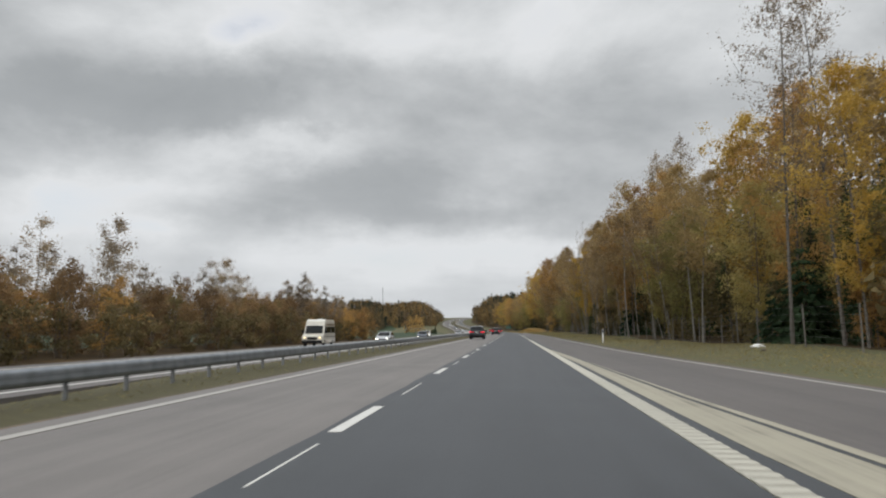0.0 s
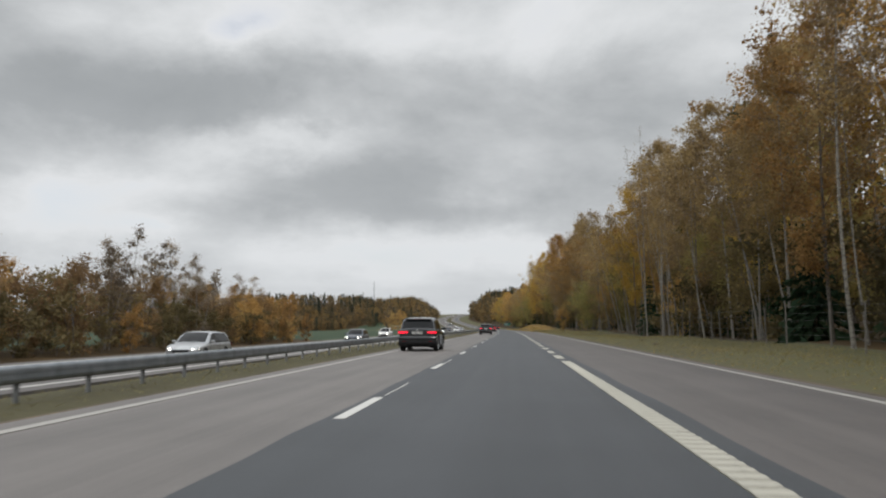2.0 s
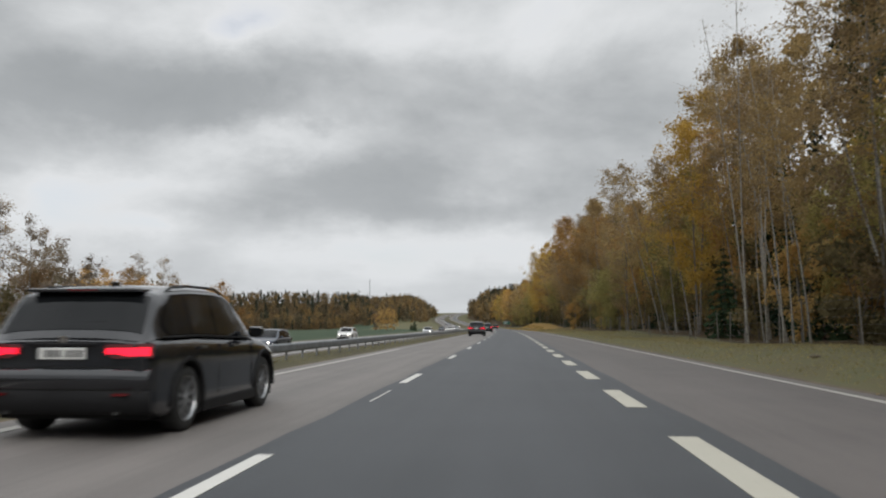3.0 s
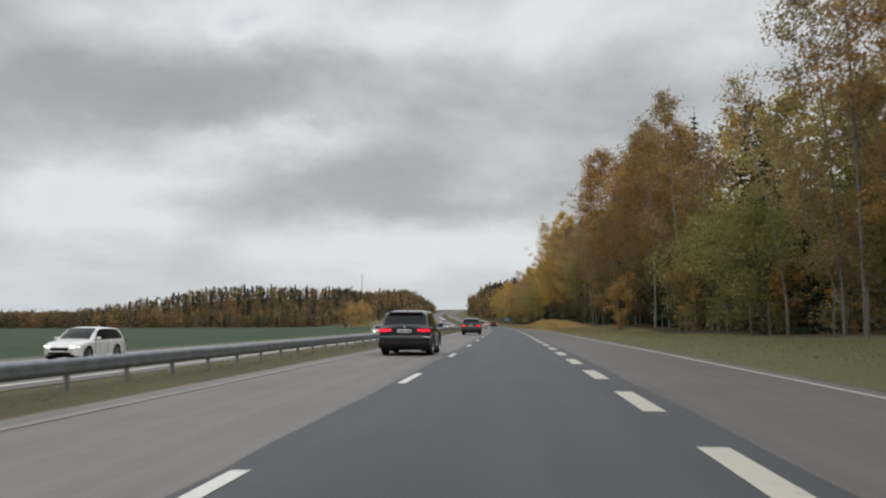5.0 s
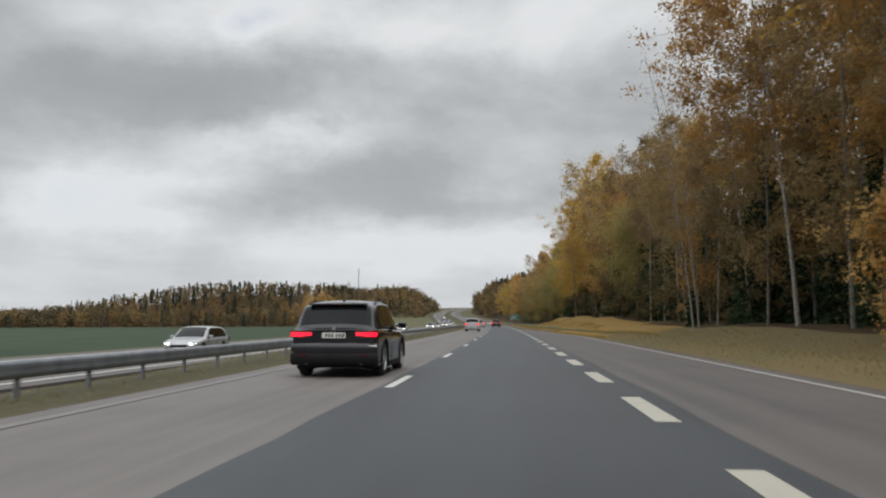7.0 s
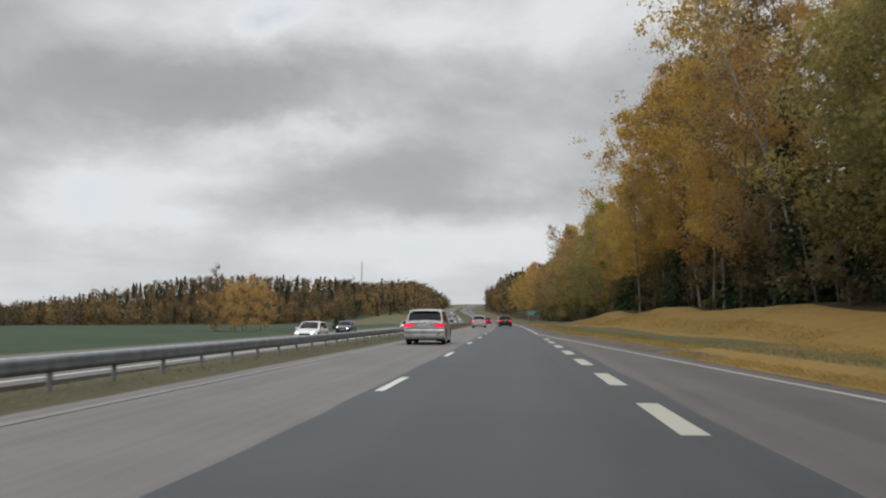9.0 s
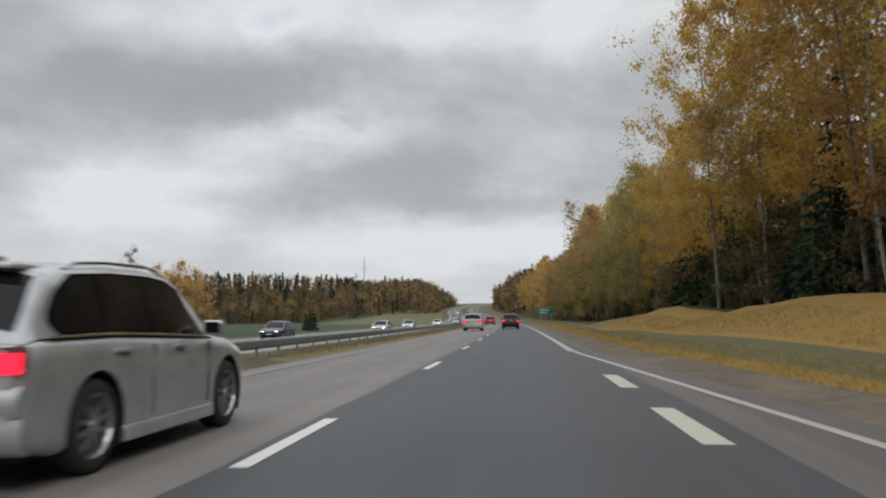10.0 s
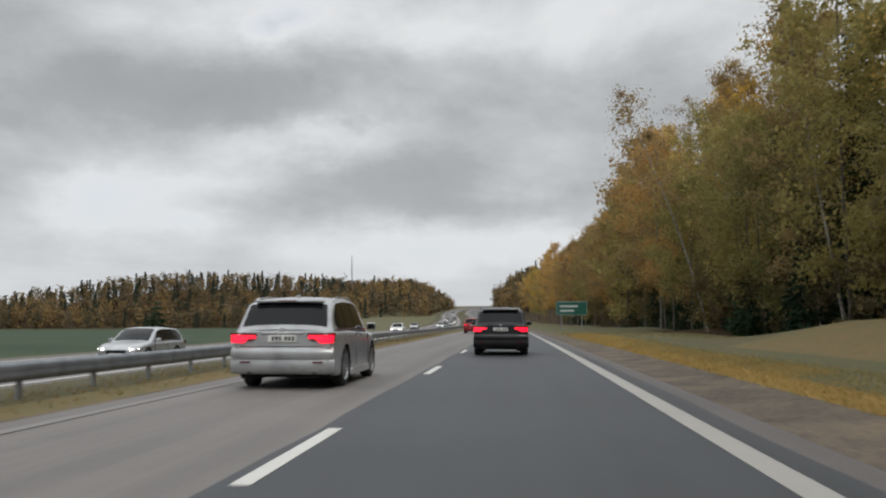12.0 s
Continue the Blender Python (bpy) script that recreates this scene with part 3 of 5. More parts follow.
def broadleaf(seed, name, label, category, height, base, radius, leaves, size, leaf_mat, bark_mat, spread=0.5, peak=0.45, limbs=22, lean=0.02, stems=1, thick=0.0046):
    """A leafy tree: trunk, limbs, twigs and leaves gathered round the twigs."""
    r = np.random.default_rng(seed)
    verts, faces, tips = [], [], []
    for stem in range(stems):
        off = r.normal(size=2) * (0.0 if stems == 1 else 0.35)
        drift = r.normal(size=2) * lean * height * (1 if stems == 1 else 2.2)
        top = height * (1 if stem == 0 else r.uniform(0.75, 0.98))
        line = [np.array([off[0] + 1.6 * drift[0] * u ** 1.6 + 0.10 * math.sin(5 * u + stem), off[1] + drift[1] * u ** 1.6 + 0.10 * math.sin(4 * u + 1), top * u - 0.3 * (u == 0)]) for u in np.linspace(0, 1, 9)]
        tube(verts, faces, line, [thick * height * (1.25 if u == 0 else 1) * (1 - 0.92 * u) + 0.012 for u in np.linspace(0, 1, 9)], 7)
        n_limb = max(4, limbs // stems)
        for i in range(n_limb):
            u = base + (0.98 - base) * (i + r.uniform(0, 0.9)) / n_limb
            k = min(7, int(u * 8))
            start = line[k] + (line[k + 1] - line[k]) * (u * 8 - k)
            v = (u - base) / (1 - base)
            reach = radius * (min(1.0, 0.35 + v / max(peak, 0.05) * 0.65) if v < peak else max(0.10, ((1 - v) / (1 - peak)) ** 0.75)) * r.uniform(0.7, 1.15)
            turn = i * 2.4 + r.uniform(-0.5, 0.5)
            climb = r.uniform(0.35, 0.8) + 0.35 * v
            way = np.array([math.cos(turn), math.sin(turn), climb])
            p1 = start + way * reach * 0.5
            p2 = start + way * reach + np.array([0, 0, -0.12 * reach])
            rad = 0.30 * thick * height * (1 - v * 0.75)
            tube(verts, faces, [start, p1, p2], [rad, rad * 0.6, 0.012], 4)
            tips += [(p1, 0.7), (p2, 1.0), (p1 * 0.4 + p2 * 0.6, 1.0)]
            for j in range(3):
                q = p1 + (p2 - p1) * r.uniform(0.0, 0.9) if j else p1
                side = way + r.normal(size=3) * 0.8
                end = q + side * reach * r.uniform(0.25, 0.5)
                tube(verts, faces, [q, end], [rad * 0.4 + 0.006, 0.008], 3)
                tips += [(end, 1.0), ((q + end) / 2, 0.8)]
        tips.append((line[-1], 1.0))
        tips.append((line[-2], 1.0))
    ob = thing(name, label, category)
    child(mesh_object("trunk", verts, faces, [bark_mat], shade=True), ob)
    if leaves:
        pts = np.array([t[0] for t in tips])
        wts = np.array([t[1] for t in tips])
        pick = r.choice(len(pts), size=leaves, p=wts / wts.sum())
        sig = spread * r.uniform(0.6, 1.3, size=(len(pts), 1))
        # larger sprays inside, small leaves round them
        inner = r.random(leaves) < 0.34
        reach = np.where(inner, 0.62, 1.0)[:, None]
        centres = pts[pick] + np.clip(r.normal(size=(leaves, 3)), -1.4, 1.4) * sig[pick] * reach * (1, 1, 0.85)
        child(new("crown", leaf_mesh("crown", centres, np.where(inner, size * 1.3, size * 0.72), leaf_mat)), ob)
    return ob


def conifer(seed, name, label, height, base, radius, sprays, size, pine=False):
    r = np.random.default_rng(seed)
    verts, faces, centres, dirs = [], [], [], []
    line = [np.array([0.05 * math.sin(3 * u), 0.05 * math.cos(4 * u), height * u - 0.3 * (u == 0)]) for u in np.linspace(0, 1, 7)]
    tube(verts, faces, line, [0.011 * height * (1 - 0.93 * u) + 0.01 for u in np.linspace(0, 1, 7)], 7)
    whorls = int(height * (1 - base) / (0.75 if pine else 0.55))
    arms = []
    for i in range(whorls):
        u = base + (0.97 - base) * i / whorls
        v = (u - base) / (1 - base)
        reach0 = radius * ((1 - v) ** 0.85 if not pine else max(0.25, math.sin(math.pi * (0.25 + 0.7 * v))))
        for j in range(5 if pine else 6):
            turn = 2 * math.pi * j / 6 + i * 1.1 + r.uniform(-0.3, 0.3)
            reach = reach0 * r.uniform(0.65, 1.15)
            droop = r.uniform(0.1, 0.4) if pine else -0.28 - 0.25 * (1 - v)
            way = np.array([math.cos(turn), math.sin(turn), droop])
            start = np.array([0, 0, height * u])
            end = start + way * reach
            tube(verts, faces, [start, end], [0.028, 0.008], 3)
            arms.append((start, way, reach))
    weight = np.array([a[2] for a in arms])
    pick = r.choice(len(arms), size=sprays, p=weight / weight.sum())
    sizes = []
    for k in pick:
        start, way, reach = arms[k]
        sizes.append(size * min(1.0, 0.45 + 0.8 * reach / radius))
        d = r.uniform(0.5 if pine else 0.12, 1.0)
        sidew = np.array([-way[1], way[0], 0])
        p = start + way * reach * d + sidew * r.normal() * 0.2 * reach * (1.1 - d * 0.6) + r.normal(size=3) * (0.22 if pine else 0.07)
        centres.append(p)
        dirs.append(way + sidew * r.normal() * 0.6 + (0, 0, -0.25 if not pine else 0.3))
    ob = thing(name, label, "tree")
    child(mesh_object("trunk", verts, faces, [M_PINE_BARK], shade=True), ob)
    child(new("crown", leaf_mesh("crown", np.array(centres), np.array(sizes), L_NEEDLE, along=np.array(dirs), slim=0.36)), ob)
    return ob


KINDS = {}


def keep(key, ob):
    ob.location = (0, 0, -500)
    KINDS.setdefault(key, []).append(ob)


for i in range(3):
    keep("gold", broadleaf(11 + i, "birch_tree", "tall birch with golden-yellow autumn leaves at the motorway verge", "tree", 23 + i, 0.20, 4.3 + 0.3 * i, 13000, 0.123, L_GOLD, M_BIRCH_BARK, 0.62, 0.4, 28, 0.03))
for i in range(2):
    keep("orange", broadleaf(21 + i, "aspen_tree", "tall aspen with orange autumn leaves at the forest edge", "tree", 22 + 2 * i, 0.14, 4.6, 13000, 0.128, L_ORANGE, M_GREY_BARK, 0.65, 0.42, 28, 0.02))
for i in range(3):
    keep("olive", broadleaf(31 + i, "alder_tree", "broad alder with olive-green and brown leaves", "tree", 15 + 2.5 * i, 0.12, 4.7, 13000, 0.133, L_OLIVE, M_GREY_BARK, 0.7, 0.35, 30, 0.02))
for i in range(3):
    keep("brown", broadleaf(41 + i, "birch_tree", "thinning birch with brown autumn leaves and pale trunk", "tree", 21 + 2 * i, 0.12, 4.1, 13000, 0.112, L_BROWN, M_BIRCH_BARK, 0.6, 0.4, 30, 0.04))
for i in range(2):
    keep("thin", broadleaf(51 + i, "birch_tree", "nearly bare birch with a few pale leaves", "tree", 25 + i, 0.4, 3.0, 4600, 0.085, L_PALE, M_BIRCH_BARK, 0.45, 0.4, 34, 0.03))
for i in range(3):
    keep("high", broadleaf(151 + i, "birch_tree", "tall birch with a bare grey trunk under a brown-orange crown", "tree", 22 + 1.5 * i, 0.40, 4.0, 12500, 0.118, (L_BROWN, L_ORANGE, L_BROWN)[i], M_SLIM_BARK, 0.62, 0.45, 28, 0.03))
for i in range(2):
    keep("bare", broadleaf(57 + i, "birch_tree", "leafless grey birch with thin upright twigs at the forest edge", "tree", 25 + i, 0.45, 1.7, 700, 0.06, L_PALE, M_SLIM_BARK, 0.4, 0.3, 44, 0.02, 2, 0.0028))
for i in range(2):
    keep("spruce", conifer(61 + i, "spruce_tree", "dark green spruce in the forest edge", 18 + 5 * i, 0.05, 3.1, 3800, 0.38))
for i in range(2):
    keep("round", broadleaf(141 + i, "alder_tree", "low rounded alder with dense olive-green leaves before the forest", "tree", 11 + i, 0.04, 4.6, 12000, 0.14, L_OLIVE, M_GREY_BARK, 0.8, 0.45, 34, 0.01, 3))
keep("pine", conifer(71, "pine_tree", "tall dark pine with a bare lower trunk", 25, 0.62, 2.9, 4000, 0.30, True))
for i in range(2):
    keep("sapling", conifer(75 + i, "spruce_tree", "young dark spruce under the taller trees", 5.5 + 2.5 * i, 0.02, 1.9, 1500, 0.29))
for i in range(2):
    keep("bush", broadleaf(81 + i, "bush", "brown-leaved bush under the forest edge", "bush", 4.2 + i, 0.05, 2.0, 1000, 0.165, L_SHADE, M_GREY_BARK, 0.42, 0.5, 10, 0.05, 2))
for i in range(2):
    keep("shrub", broadleaf(86 + i, "bush", "dull olive-brown bush filling the forest edge", "bush", 5.5 + i, 0.04, 2.3, 1900, 0.14, L_DULL, M_GREY_BARK, 0.5, 0.45, 18, 0.05, 3))
keep("rust", broadleaf(85, "bush", "rust-orange young tree at the forest edge", "bush", 6.0, 0.08, 1.6, 3000, 0.11, L_ORANGE, M_GREY_BARK, 0.38, 0.45, 16, 0.03, 2))
for i in range(3):
    keep("left", broadleaf(91 + i, "downy_birch_tree", "slender brown birch in the row beyond the oncoming road", "tree", 10.5 + 1.4 * i, 0.08, 1.9, 3000, 0.118, L_ROW, M_BIRCH_BARK, 0.42, 0.38, 24, 0.02, 2))
for i in range(2):
    keep("left_gold", broadleaf(95 + i, "downy_birch_tree", "orange-brown birch in the row beyond the oncoming road", "tree", 8 + 1.5 * i, 0.06, 2.6, 3400, 0.13, L_ORANGE, M_GREY_BARK, 0.5, 0.4, 24, 0.03, 2))
for i in range(2):
    keep("left_brown", broadleaf(196 + i, "downy_birch_tree", "bushy red-brown birch in the row beyond the oncoming road", "tree", 8.5 + 1.5 * i, 0.03, 2.5, 3600, 0.13, L_RUSSET, M_GREY_BARK, 0.55, 0.4, 22, 0.02, 3))
keep("left_thin", broadleaf(98, "downy_birch_tree", "half-bare slender birch in the row beyond the oncoming road", "tree", 13.0, 0.10, 2.0, 4000, 0.10, L_PALE, M_BIRCH_BARK, 0.45, 0.4, 28, 0.03, 2))
for i in range(3):
    keep("slim", broadleaf(111 + i, "birch_tree", "slim birch with a bare pale trunk and thin crown, tilted to fit the camera's view", "tree", 15 + 2 * i, 0.5, 1.9, 2600, 0.10, L_BROWN, M_SLIM_BARK, 0.45, 0.4, 18, 0.07, 1, 0.0042))
# plainer builds for trees that stay far off
keep("far_gold", broadleaf(101, "birch_tree", "golden birch far along the forest edge", "tree", 22, 0.2, 4.0, 3600, 0.22, L_GOLD, M_BIRCH_BARK, 0.75, 0.4, 16))
keep("far_orange", broadleaf(102, "aspen_tree", "orange aspen far along the forest edge", "tree", 21, 0.18, 4.0, 3600, 0.22, L_ORANGE, M_GREY_BARK, 0.75, 0.4, 16))
keep("far_brown", broadleaf(103, "birch_tree", "brown birch deep in the forest", "tree", 21, 0.2, 3.9, 3600, 0.22, L_BROWN, M_BIRCH_BARK, 0.75, 0.4, 16))
keep("far_olive", broadleaf(104, "alder_tree", "olive-brown alder deep in the forest", "tree", 18, 0.08, 4.2, 3600, 0.23, L_OLIVE, M_GREY_BARK, 0.8, 0.4, 16))
keep("far_spruce", conifer(105, "spruce_tree", "dark spruce deep in the forest", 21, 0.04, 3.2, 3000, 0.36))

KINDS["tall_spruce"] = KINDS["spruce"][1:]
PICK = random.Random(5)
USED = set()


def plant(key, s, X, scale=1.0, group="", label=""):
    src = PICK.choice(KINDS[key])
    k = scale * PICK.uniform(0.92, 1.08)
    # tilts imitate the skew that camera motion gives trunks in its view
    lean = PICK.uniform(-8, 3) if key == "slim" else PICK.uniform(-5, 1)
    m = Matrix.Translation(place(s, X, lie(s, X) - 0.05)) @ pose(0, 0, 0, lean, PICK.uniform(-13, -2) if key == "slim" else PICK.uniform(-3, 2), 0) @ pose(0, 0, 0, 0, 0, PICK.uniform(0, 360))
    if src.name in USED:
        ob = copy_thing(src, m)
    else:
        USED.add(src.name)
        ob = src
        ob.matrix_basis = m
    ob.scale = (k * PICK.uniform(0.95, 1.05), k, k)
    if group:
        ob["group"] = group
    if label:
        ob["label"] = label
    return ob


EDGE_GROUP, DEEP_GROUP, LEFT_GROUP = "trees along the forest edge", "trees deep in the forest", "tree row beyond the oncoming road"
# forest edge beside the carriageway: which kinds stand where
ZONES = [
    (30, 60, "gold orange gold olive"),
    (60, 84, "olive high olive high gold"),
    (84, 96, "orange gold orange"),
    (96, 140, "high olive high brown"),
    (140, 157, "gold orange gold"),
    (157, 172, "brown olive brown"),
    (172, 182, "gold gold orange"),
    (182, 208, "olive brown orange"),
    (208, 228, "brown high orange"),
    (228, 262, "high high brown"),
    (262, 300, "high thin high orange"),
    (300, 326, "olive brown orange"),
    (326, 382, "gold gold gold orange"),
    (382, 392, "gold orange brown"),
    (392, 420, "brown olive brown orange"),
    (420, 470, "brown olive orange brown"),
    (470, 560, "brown olive orange brown"),
]


GROWTH = [(30, 0.54), (45, 0.58), (60, 0.62), (75, 0.64), (100, 0.66), (127, 0.67), (140, 0.74), (149, 0.84), (156, 0.80), (165, 0.72), (178, 0.70), (186, 0.62), (200, 0.71), (208, 0.80), (226, 0.83), (240, 0.84), (252, 0.87), (260, 0.86), (268, 0.74), (285, 0.72), (300, 0.82), (318, 0.90), (330, 0.94), (345, 0.96), (358, 1.0), (366, 0.90), (374, 0.70), (390, 0.70), (398, 0.88), (412, 0.91), (424, 0.90), (432, 0.88), (446, 0.92), (460, 1.0), (480, 0.95), (505, 0.86), (600, 0.86)]


def growth(s):
    """How tall the forest edge grows along the road."""
    return table(GROWTH, s)


s = 30.0
while s < 560:
    kinds = next(z[2] for z in ZONES if z[0] <= s < z[1] or z[1] == 560).split()
    X = 20.3 + shift(s) + PICK.uniform(-0.8, 2.6)
    key = PICK.choice(kinds)
    if not 192 < s < 220:
        plant("far_" + key if s > 440 and "far_" + key in KINDS else key, s, X, PICK.uniform(0.85, 1.05) * growth(s), EDGE_GROUP)
    s += PICK.uniform(3.6, 6.0)
s = 32.0
while s < 600:
    plant(PICK.choice(["far_brown", "far_spruce", "far_gold", "spruce", "far_olive", "far_spruce", "thin"]) if s < 470 else PICK.choice(["far_brown", "far_olive", "far_gold", "far_spruce"]), s, 25.5 + shift(s) + PICK.uniform(-1.2, 2.5), PICK.uniform(0.9, 1.1) * growth(s) * (1.22 - 0.12 * smooth(200, 225, s)), EDGE_GROUP)
    s += PICK.uniform(4.4, 6.8)
s = 560.0
while s < 760:
    for X0 in (20.5, 27.5):
        plant(PICK.choice(["far_gold", "far_orange", "far_brown", "far_olive", "far_brown"]), s + PICK.uniform(-2, 2), X0 + PICK.uniform(-1.5, 2), PICK.uniform(0.85, 1.1), EDGE_GROUP)
    s += PICK.uniform(8, 13)
# undergrowth
s = 30.0
while s < 520:
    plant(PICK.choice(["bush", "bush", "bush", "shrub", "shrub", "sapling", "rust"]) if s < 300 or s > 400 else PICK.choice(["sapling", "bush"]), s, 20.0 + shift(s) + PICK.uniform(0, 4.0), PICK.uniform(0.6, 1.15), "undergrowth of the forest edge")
    s += PICK.uniform(2.6, 5.0)
s = 72.0
while s < 430:
    plant("slim", s, 19.4 + shift(s) + PICK.uniform(0, 2.2), PICK.uniform(0.85, 1.1) * min(1.0, growth(s) + 0.1), EDGE_GROUP)
    s += PICK.uniform(3.0, 9.0) if s < 190 else PICK.uniform(12, 24)
s = 34.0
while s < 470:
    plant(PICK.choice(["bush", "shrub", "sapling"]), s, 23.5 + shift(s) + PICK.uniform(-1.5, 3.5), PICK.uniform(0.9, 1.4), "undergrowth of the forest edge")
    s += PICK.uniform(4, 6)
s = 262.0
while s < 425:
    plant(PICK.choice(["sapling", "bush", "bush"]), s, 19.6 + shift(s) + PICK.uniform(-0.3, 2), PICK.uniform(0.5, 0.95), "undergrowth of the forest edge")
    s += PICK.uniform(2.5, 5)
for s0, s1 in ((226, 300), (312, 350), (404, 470)):
    s = float(s0)
    while s < s1:
        plant("spruce", s, 22.3 + shift(s) + PICK.uniform(-0.8, 1.5), PICK.uniform(0.45, 0.68), EDGE_GROUP)
        s += PICK.uniform(3.5, 6)
# single trees that stand out
for key, s, X, k in (
    ("tall_spruce", 124.4, 23.9, 1.1), ("pine", 145, 26.5, 1.0), ("rust", 236, 14.0, 1.0),
    ("thin", 38, 14.6, 0.68), ("thin", 36, 16.0, 0.62), ("thin", 88, 20.0, 0.80), ("thin", 95, 20.5, 0.84), ("thin", 101, 21.0, 0.84), ("thin", 108, 22.0, 0.86),
    ("bare", 130, 13.8, 0.64), ("bare", 127.5, 14.8, 0.62), ("bare", 133, 15.4, 0.62), ("thin", 181, 15.2, 0.70), ("bare", 268, 15.0, 0.80), ("bare", 271, 15.8, 0.74),
    ("orange", 245, 18.6, 0.92), ("brown", 251, 19.0, 0.98), ("orange", 257, 18.8, 0.95), ("brown", 255, 21.0, 1.05), ("brown", 247, 21.5, 1.0),
    ("spruce", 41, 17.0, 0.34), ("spruce", 45.5, 17.6, 0.38), ("spruce", 37.5, 17.4, 0.36), ("sapling", 43, 15.6, 0.8), ("sapling", 40, 15.9, 0.9), ("slim", 90, 14.6, 0.95),
    ("round", 197, 16.4, 0.74), ("round", 206.5, 17.2, 0.70), ("round", 215, 17.2, 0.78),
):
    plant(key, s, X, k, EDGE_GROUP)
# row beyond the oncoming road: a dense brown belt with taller birches standing out
s = -40.0
while s < 186:
    gold = smooth(150, 172, s)
    for X0 in (-31.6, -35.0, -39.0):
        key = PICK.choice(["left", "left", "left_brown", "left_brown", "left_brown"] if PICK.random() > 0.12 + 0.5 * gold else ["left_gold"])
        plant(key, s + PICK.uniform(-1.5, 1.5), X0 + PICK.uniform(-1.3, 1.3), PICK.uniform(0.58, 0.76) * (1.0 + 0.06 * smooth(96, 128, s)), LEFT_GROUP)
    if PICK.random() < 0.5:
        plant("left_thin", s + PICK.uniform(-1.5, 1.5), -36 + PICK.uniform(-2, 2), PICK.uniform(0.72, 0.95) * (1.0 - 0.10 * smooth(96, 128, s)), LEFT_GROUP)
    plant("rust" if PICK.random() < 0.12 + 0.5 * gold else "bush", s + PICK.uniform(-2, 2), -30.0 + PICK.uniform(-0.6, 0.8), PICK.uniform(0.55, 0.85), LEFT_GROUP)
    plant("shrub", s + PICK.uniform(-2, 2), -33.5 + PICK.uniform(-0.8, 0.8), PICK.uniform(0.7, 0.95), LEFT_GROUP)
    plant("shrub", s + PICK.uniform(-2, 2), -41.5 + PICK.uniform(-0.8, 0.8), PICK.uniform(0.6, 0.8), LEFT_GROUP)
    s += PICK.uniform(4.0, 5.6)
plant("left_gold", 397, -43.5, 0.82, label="round orange-leaved tree alone in the field")
plant("left_gold", 401, -42.5, 0.84, label="round orange-leaved tree alone in the field")
plant("left_gold", 399, -40, 0.92, label="round orange-leaved tree alone in the field")
plant("left_gold", 402, -37.5, 0.8, label="small orange-leaved tree alone in the field")
plant("left", 396, -44, 0.8, label="brown birch beside the orange tree in the field")
plant("sapling", 439, -32, 0.8, label="dark young spruce at the edge of the field")
plant("sapling", 442, -33.5, 0.65, label="dark young spruce at the edge of the field")


# far woods on the hills: every tree a shade of its own
# tones are greyed: haze of distance is put into the leaf colours
CONIFER_TONES = [(0.040, 0.050, 0.038), (0.052, 0.060, 0.044), (0.064, 0.070, 0.050)]
LEAF_TONES = [(0.085, 0.080, 0.050), (0.118, 0.096, 0.060), (0.155, 0.110, 0.060), (0.21, 0.138, 0.060), (0.235, 0.165, 0.072), (0.145, 0.118, 0.082)]


def woods(name, label, spots, seed, count=64, size=1.6, light=1.0):
    r = np.random.default_rng(seed)
    pts, tone = [], []
    for x, y, z, h, w, cone in spots:
        if cone:
            u = r.uniform(0, 1, count) ** 0.75
            ang = r.uniform(0, 2 * math.pi, count)
            step = 0.7 + 0.3 * np.sin(u * h * 2.3 + r.uniform(0, 6))
            rad = w * 0.80 * ((1 - u) * 0.85 + 0.12) * step * r.uniform(0.5, 1.1, count)
            pts.append(np.stack([x + rad * np.cos(ang), y + rad * np.sin(ang), z + h * (0.02 + 0.98 * u)], axis=1))
            tone.append(np.full(count, r.uniform(0.0, 0.30)))
        else:
            clumps = 13
            cu = r.uniform(0.06, 0.93, clumps)
            ca = r.uniform(0, 2 * math.pi, clumps)
            cr = w * np.sqrt(np.maximum(0.05, 1 - (2 * cu - 1.0) ** 2)) * r.uniform(0.4, 0.95, clumps)
            mid = np.stack([x + cr * np.cos(ca), y + cr * np.sin(ca), z + h * cu], axis=1)
            k = r.integers(0, clumps, count)
            pts.append(mid[k] + r.normal(size=(count, 3)) * (0.24 * w, 0.24 * w, 0.30 * w))
            tone.append(np.full(count, r.uniform(0.36, 1.0)))
    pts, tone = np.concatenate(pts), np.concatenate(tone)
    m = bpy.data.materials.new(name)
    m.use_nodes = True
    n = Nodes(m.node_tree)
    shade = n.add("ShaderNodeAttribute")
    shade.attribute_name = "tone"
    leaf = n.add("ShaderNodeNewGeometry").outputs["Random Per Island"]
    v = n.math("ADD", shade.outputs["Fac"], n.math("MULTIPLY", n.math("SUBTRACT", leaf, 0.5), 0.10))
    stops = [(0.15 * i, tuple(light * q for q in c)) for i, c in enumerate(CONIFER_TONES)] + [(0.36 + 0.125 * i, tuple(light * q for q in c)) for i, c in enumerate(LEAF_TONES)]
    n.add("ShaderNodeOutputMaterial", {0: n.add("ShaderNodeBsdfDiffuse", {0: n.ramp(v, stops)}).outputs[0]})
    me = leaf_mesh(name, pts, size, m)
    at = me.attributes.new("tone", "FLOAT", "FACE")
    at.data.foreach_set("value", tone.astype(np.float32))
    return tagged(new(name, me), label, "woods", kind="stuff")


